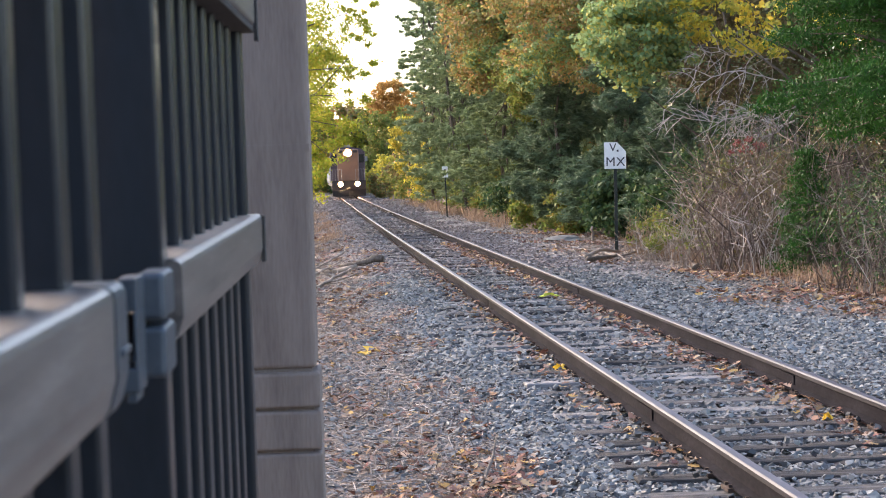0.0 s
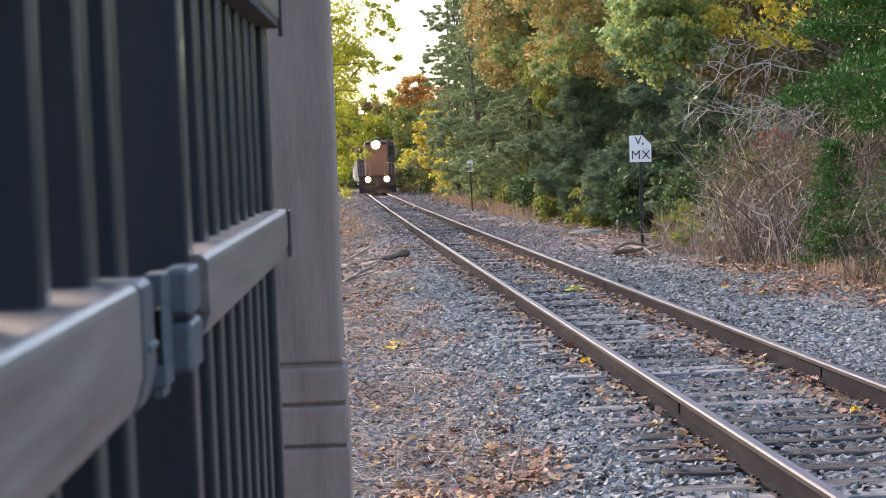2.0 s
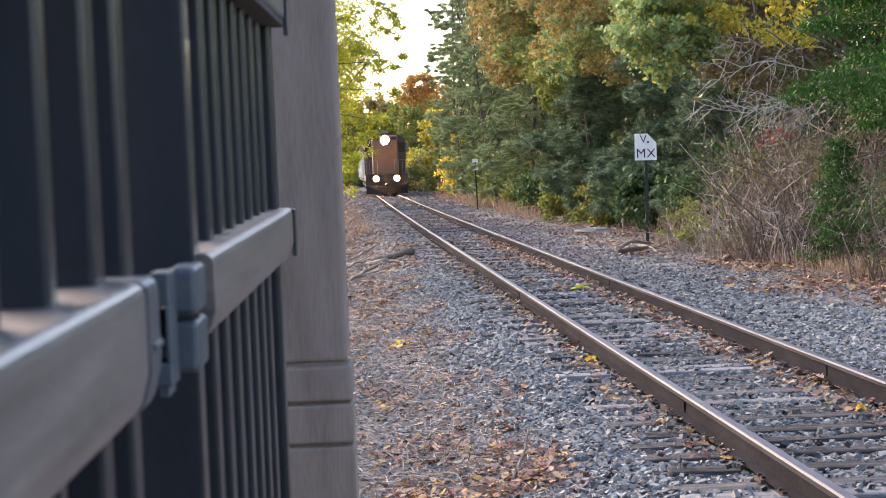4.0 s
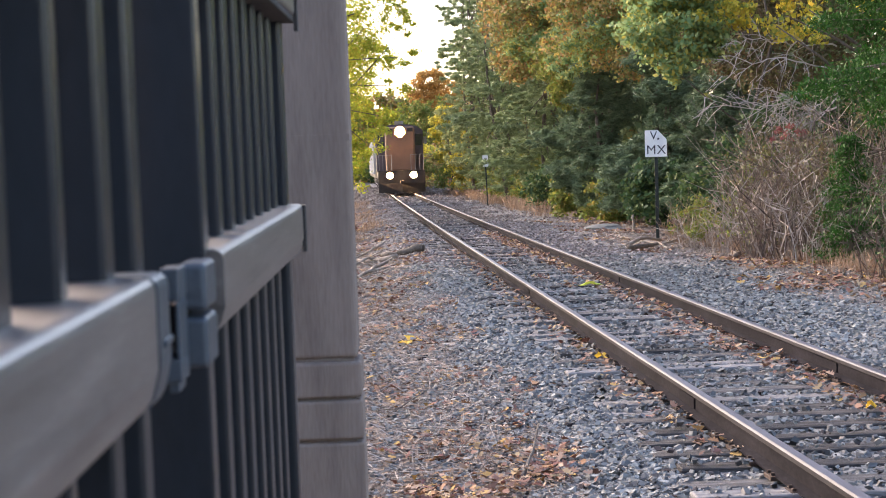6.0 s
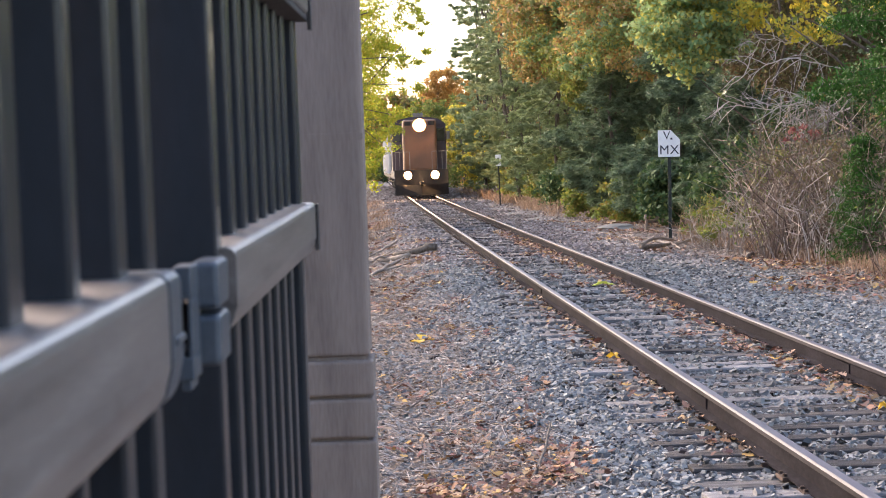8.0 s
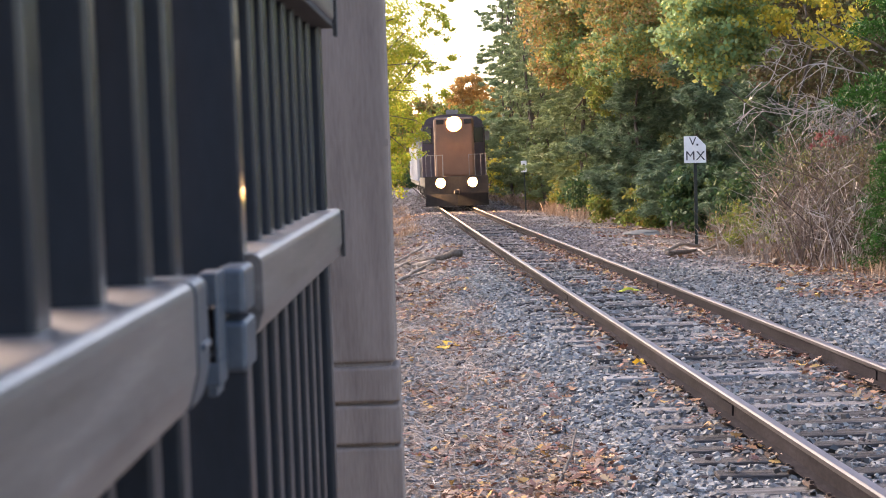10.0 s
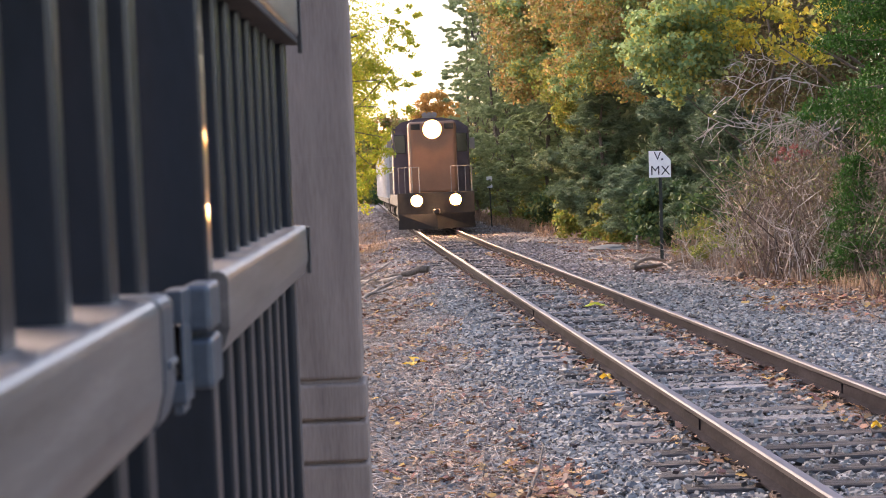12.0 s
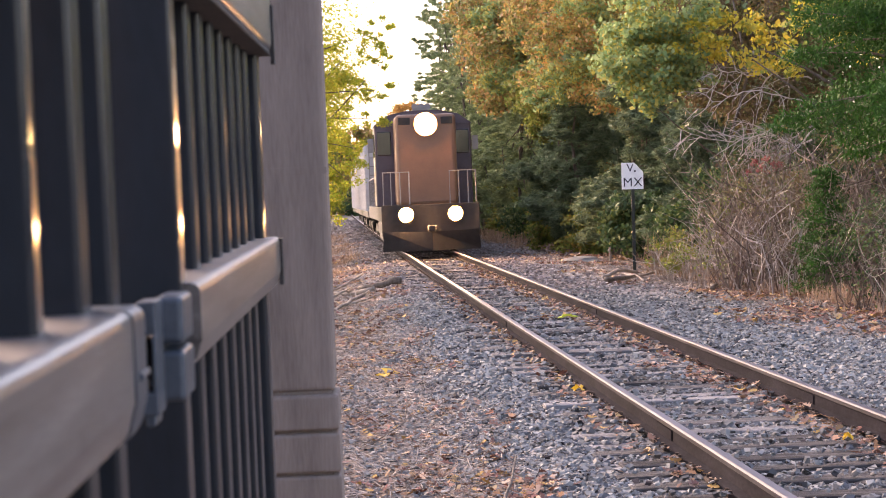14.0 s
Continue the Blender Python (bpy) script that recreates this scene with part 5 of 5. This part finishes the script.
        part("roof_fan", bm, M_BLACK, loco)
    bm = bmesh.new()
    box(bm, -0.25, 0.25, 10.2, 11.0, 4.2, 4.55, bevel=0.04)
    part("exhaust_stack", bm, M_BLACK, loco)
    bm = bmesh.new()
    for k, x in enumerate((-0.2, 0, 0.2)):
        tube(bm, [(x, 3.9, 4.62), (x, 3.45, 4.64), (x, 3.3, 4.64)], [0.04, 0.06, 0.11], 10)
    box(bm, -0.26, 0.26, 3.65, 3.75, 4.48, 4.6)
    part("air_horn", bm, M_HANDRAIL, loco)
    # lamps: lens and rim are oversized to stand in for their glare
    def lamp(x, y, z, r_lens, r_rim, depth, housing):
        bm = bmesh.new()
        tube(bm, [(x, y + depth + 0.02, z), (x, y + depth - 0.04, z), (x, y + depth - 0.1, z), (x, y + depth - 0.135, z)], [r_lens, r_lens * 0.97, r_lens * 0.7, r_lens * 0.25], 24)
        part("lens", bm, M_LAMP, housing, "lit warm white lamp lens")
        bm = bmesh.new()
        u = [[bm.verts.new((x + rr * math.cos(k * math.tau / 28), yy, z + rr * math.sin(k * math.tau / 28))) for k in range(28)] for rr, yy in ((r_lens, y + depth), (r_rim, y), (r_rim + 0.02, y), (r_rim + 0.02, y + depth + 0.06))]
        for p, q in zip(u, u[1:]):
            for k in range(28):
                bm.faces.new((p[k], p[(k + 1) % 28], q[(k + 1) % 28], q[k]))
        part("reflector", bm, M_REFLECTOR, housing, "flared lamp reflector with the warm halo in its colour")

    hl = part("headlight_housing", boxes((-0.3, 0.3, 1.08, 1.2, 3.7, 4.26), bevel=0.06), M_BLACK, loco)
    lamp(0, 1.06, 3.98, 0.27, 0.35, 0.06, hl)
    for sx in (-1, 1):
        dl = part("ditch_light", boxes((sx * 0.755 - 0.2, sx * 0.755 + 0.2, 0.0, 0.14, 1.0, 1.38), bevel=0.03), M_BLACK, loco)
        lamp(sx * 0.755, -0.1, 1.19, 0.18, 0.22, 0.06, dl)
    # handrails
    for sx in (-1, 1):
        bm = bmesh.new()
        tube(bm, [(sx * 0.62, 0.12, 1.45), (sx * 0.62, 0.12, 2.5), (sx * 1.42, 0.12, 2.5), (sx * 1.42, 0.12, 1.0)], 0.022, 8)
        for x in (0.9, 1.18):
            tube(bm, [(sx * x, 0.12, 1.45), (sx * x, 0.12, 2.5)], 0.016, 6)
        part("end_handrail", bm, M_HANDRAIL, loco, "pale painted tubular handrail")
        bm = bmesh.new()
        tube(bm, [(sx * 1.47, 5.2, 2.45), (sx * 1.47, 16.9, 2.45)], 0.02, 6)
        for k in range(8):
            tube(bm, [(sx * 1.47, 5.2 + k * 1.67, 1.45), (sx * 1.47, 5.2 + k * 1.67, 2.45)], 0.018, 6)
        part("side_handrail", bm, M_HANDRAIL, loco, "pale painted tubular handrail")
    # trucks
    wheels = []
    for yc in (3.4, 14.2):
        part("truck_frame", boxes((-1.2, -1.02, yc - 1.9, yc + 1.9, 0.42, 0.85), (1.02, 1.2, yc - 1.9, yc + 1.9, 0.42, 0.85), (-1.1, 1.1, yc - 0.25, yc + 0.25, 0.5, 0.95), bevel=0.05), M_BLACK, loco)
        for y in (yc - 1.35, yc + 1.35):
            bm = bmesh.new()
            cyl(bm, (-1.0, 0, 0), (1.0, 0, 0), 0.09, 12)
            for sx in (-1, 1):
                cyl(bm, (sx * 0.69, 0, 0), (sx * 0.72, 0, 0), 0.54, 32)
                cyl(bm, (sx * 0.72, 0, 0), (sx * 0.83, 0, 0), 0.51, 32)
            ws = part("wheelset", bm, M_BLACK, loco, "steel wheels on one axle")
            wheels.append((ws, y))
    tagged(loco, "dark hood-type diesel locomotive with lit headlights", "locomotive")
    return loco, wheels


loco, wheels = build_locomotive()


# ---- freight cars behind the locomotive ----
CAR_LENGTH = 14.2


def build_freight_car():
    car = empty("freight_car")
    bm = bmesh.new()
    prof = [(-1.5, 1.25), (-1.5, 3.9), (-1.1, 4.35), (1.1, 4.35), (1.5, 3.9), (1.5, 1.25)]
    ends = [[bm.verts.new((x, y, z)) for x, z in prof] for y in (0.7, CAR_LENGTH - 0.9)]
    for k in range(6):
        bm.faces.new((ends[0][k], ends[0][(k + 1) % 6], ends[1][(k + 1) % 6], ends[1][k]))
    bm.faces.new(ends[0])
    bm.faces.new(ends[1])
    bmesh.ops.recalc_face_normals(bm, faces=bm.faces)
    part("body", bm, M_SHED, car, "pale grey painted car body")
    for k in range(9):
        y = 0.8 + k * (CAR_LENGTH - 1.9) / 8
        for sx in (-1, 1):
            part("rib", boxes((sx * 1.54 - 0.05, sx * 1.54 + 0.05, y - 0.05, y + 0.05, 1.25, 3.9), bevel=0.01), M_SHED, car)
    part("running_board", boxes((-0.35, 0.35, 0.5, CAR_LENGTH - 0.7, 4.38, 4.43)), M_BLACK, car)
    part("side_sill", boxes((-1.52, -1.36, 0.3, CAR_LENGTH - 0.5, 0.98, 1.25), (1.36, 1.52, 0.3, CAR_LENGTH - 0.5, 0.98, 1.25), bevel=0.02), M_BLACK, car)
    part("centre_sill", boxes((-0.3, 0.3, 0.0, CAR_LENGTH - 0.2, 0.75, 1.2)), M_BLACK, car)
    for sx in (-1, 1):
        bm = bmesh.new()
        for x in (sx * 1.0, sx * 1.4):
            tube(bm, [(x, 0.62, 1.1), (x, 0.62, 3.9)], 0.02, 6)
        for k in range(8):
            tube(bm, [(sx * 1.0, 0.62, 1.3 + k * 0.35), (sx * 1.4, 0.62, 1.3 + k * 0.35)], 0.015, 6)
        part("ladder", bm, M_HANDRAIL, car)
    for yc in (2.3, CAR_LENGTH - 2.5):
        part("truck_frame", boxes((-1.15, -1.0, yc - 1.2, yc + 1.2, 0.4, 0.72), (1.0, 1.15, yc - 1.2, yc + 1.2, 0.4, 0.72), (-1.05, 1.05, yc - 0.2, yc + 0.2, 0.45, 0.8), bevel=0.04), M_BLACK, car)
        for y in (yc - 0.85, yc + 0.85):
            bm = bmesh.new()
            cyl(bm, (-0.95, 0, 0), (0.95, 0, 0), 0.08, 10)
            for sx in (-1, 1):
                cyl(bm, (sx * 0.7, 0, 0), (sx * 0.82, 0, 0), 0.46, 24)
            ws = part("wheelset", bm, M_BLACK, car, "steel wheels on one axle")
            ws.location = (0, y, 0.46)
    return tagged(car, "pale grey ribbed freight car behind the locomotive", "freight car", "freight cars of the train")


cars = [build_freight_car()]
cars += [copy_thing(cars[0], Matrix.Identity(4)) for _ in range(3)]
START_Y, SPEED = 165.0, 7.75


def motions():
    step = 2 / 30
    for thing, back in [(loco, 0.0)] + [(c, 18.0 + k * CAR_LENGTH) for k, c in enumerate(cars)]:
        rows = []
        for i in range(29):
            y = START_Y + back - SPEED * i * 0.5
            rows.append((i * 0.5, pose(TRACK_X + track_shift(y), y, RAIL_TOP, 0, 0, track_turn(y + 7))))
        walk(thing, rows)
    rolling = [(ws, y, 0.51) for ws, y in wheels]
    rolling += [(o, o.location.y, 0.46) for c in cars for o in c.children if o.name.startswith("wheelset")]
    for ws, y, r in rolling:
        walk(ws, [(i * step, pose(0, y, r, math.degrees(SPEED * i * step / r))) for i in range(211)])


motions()
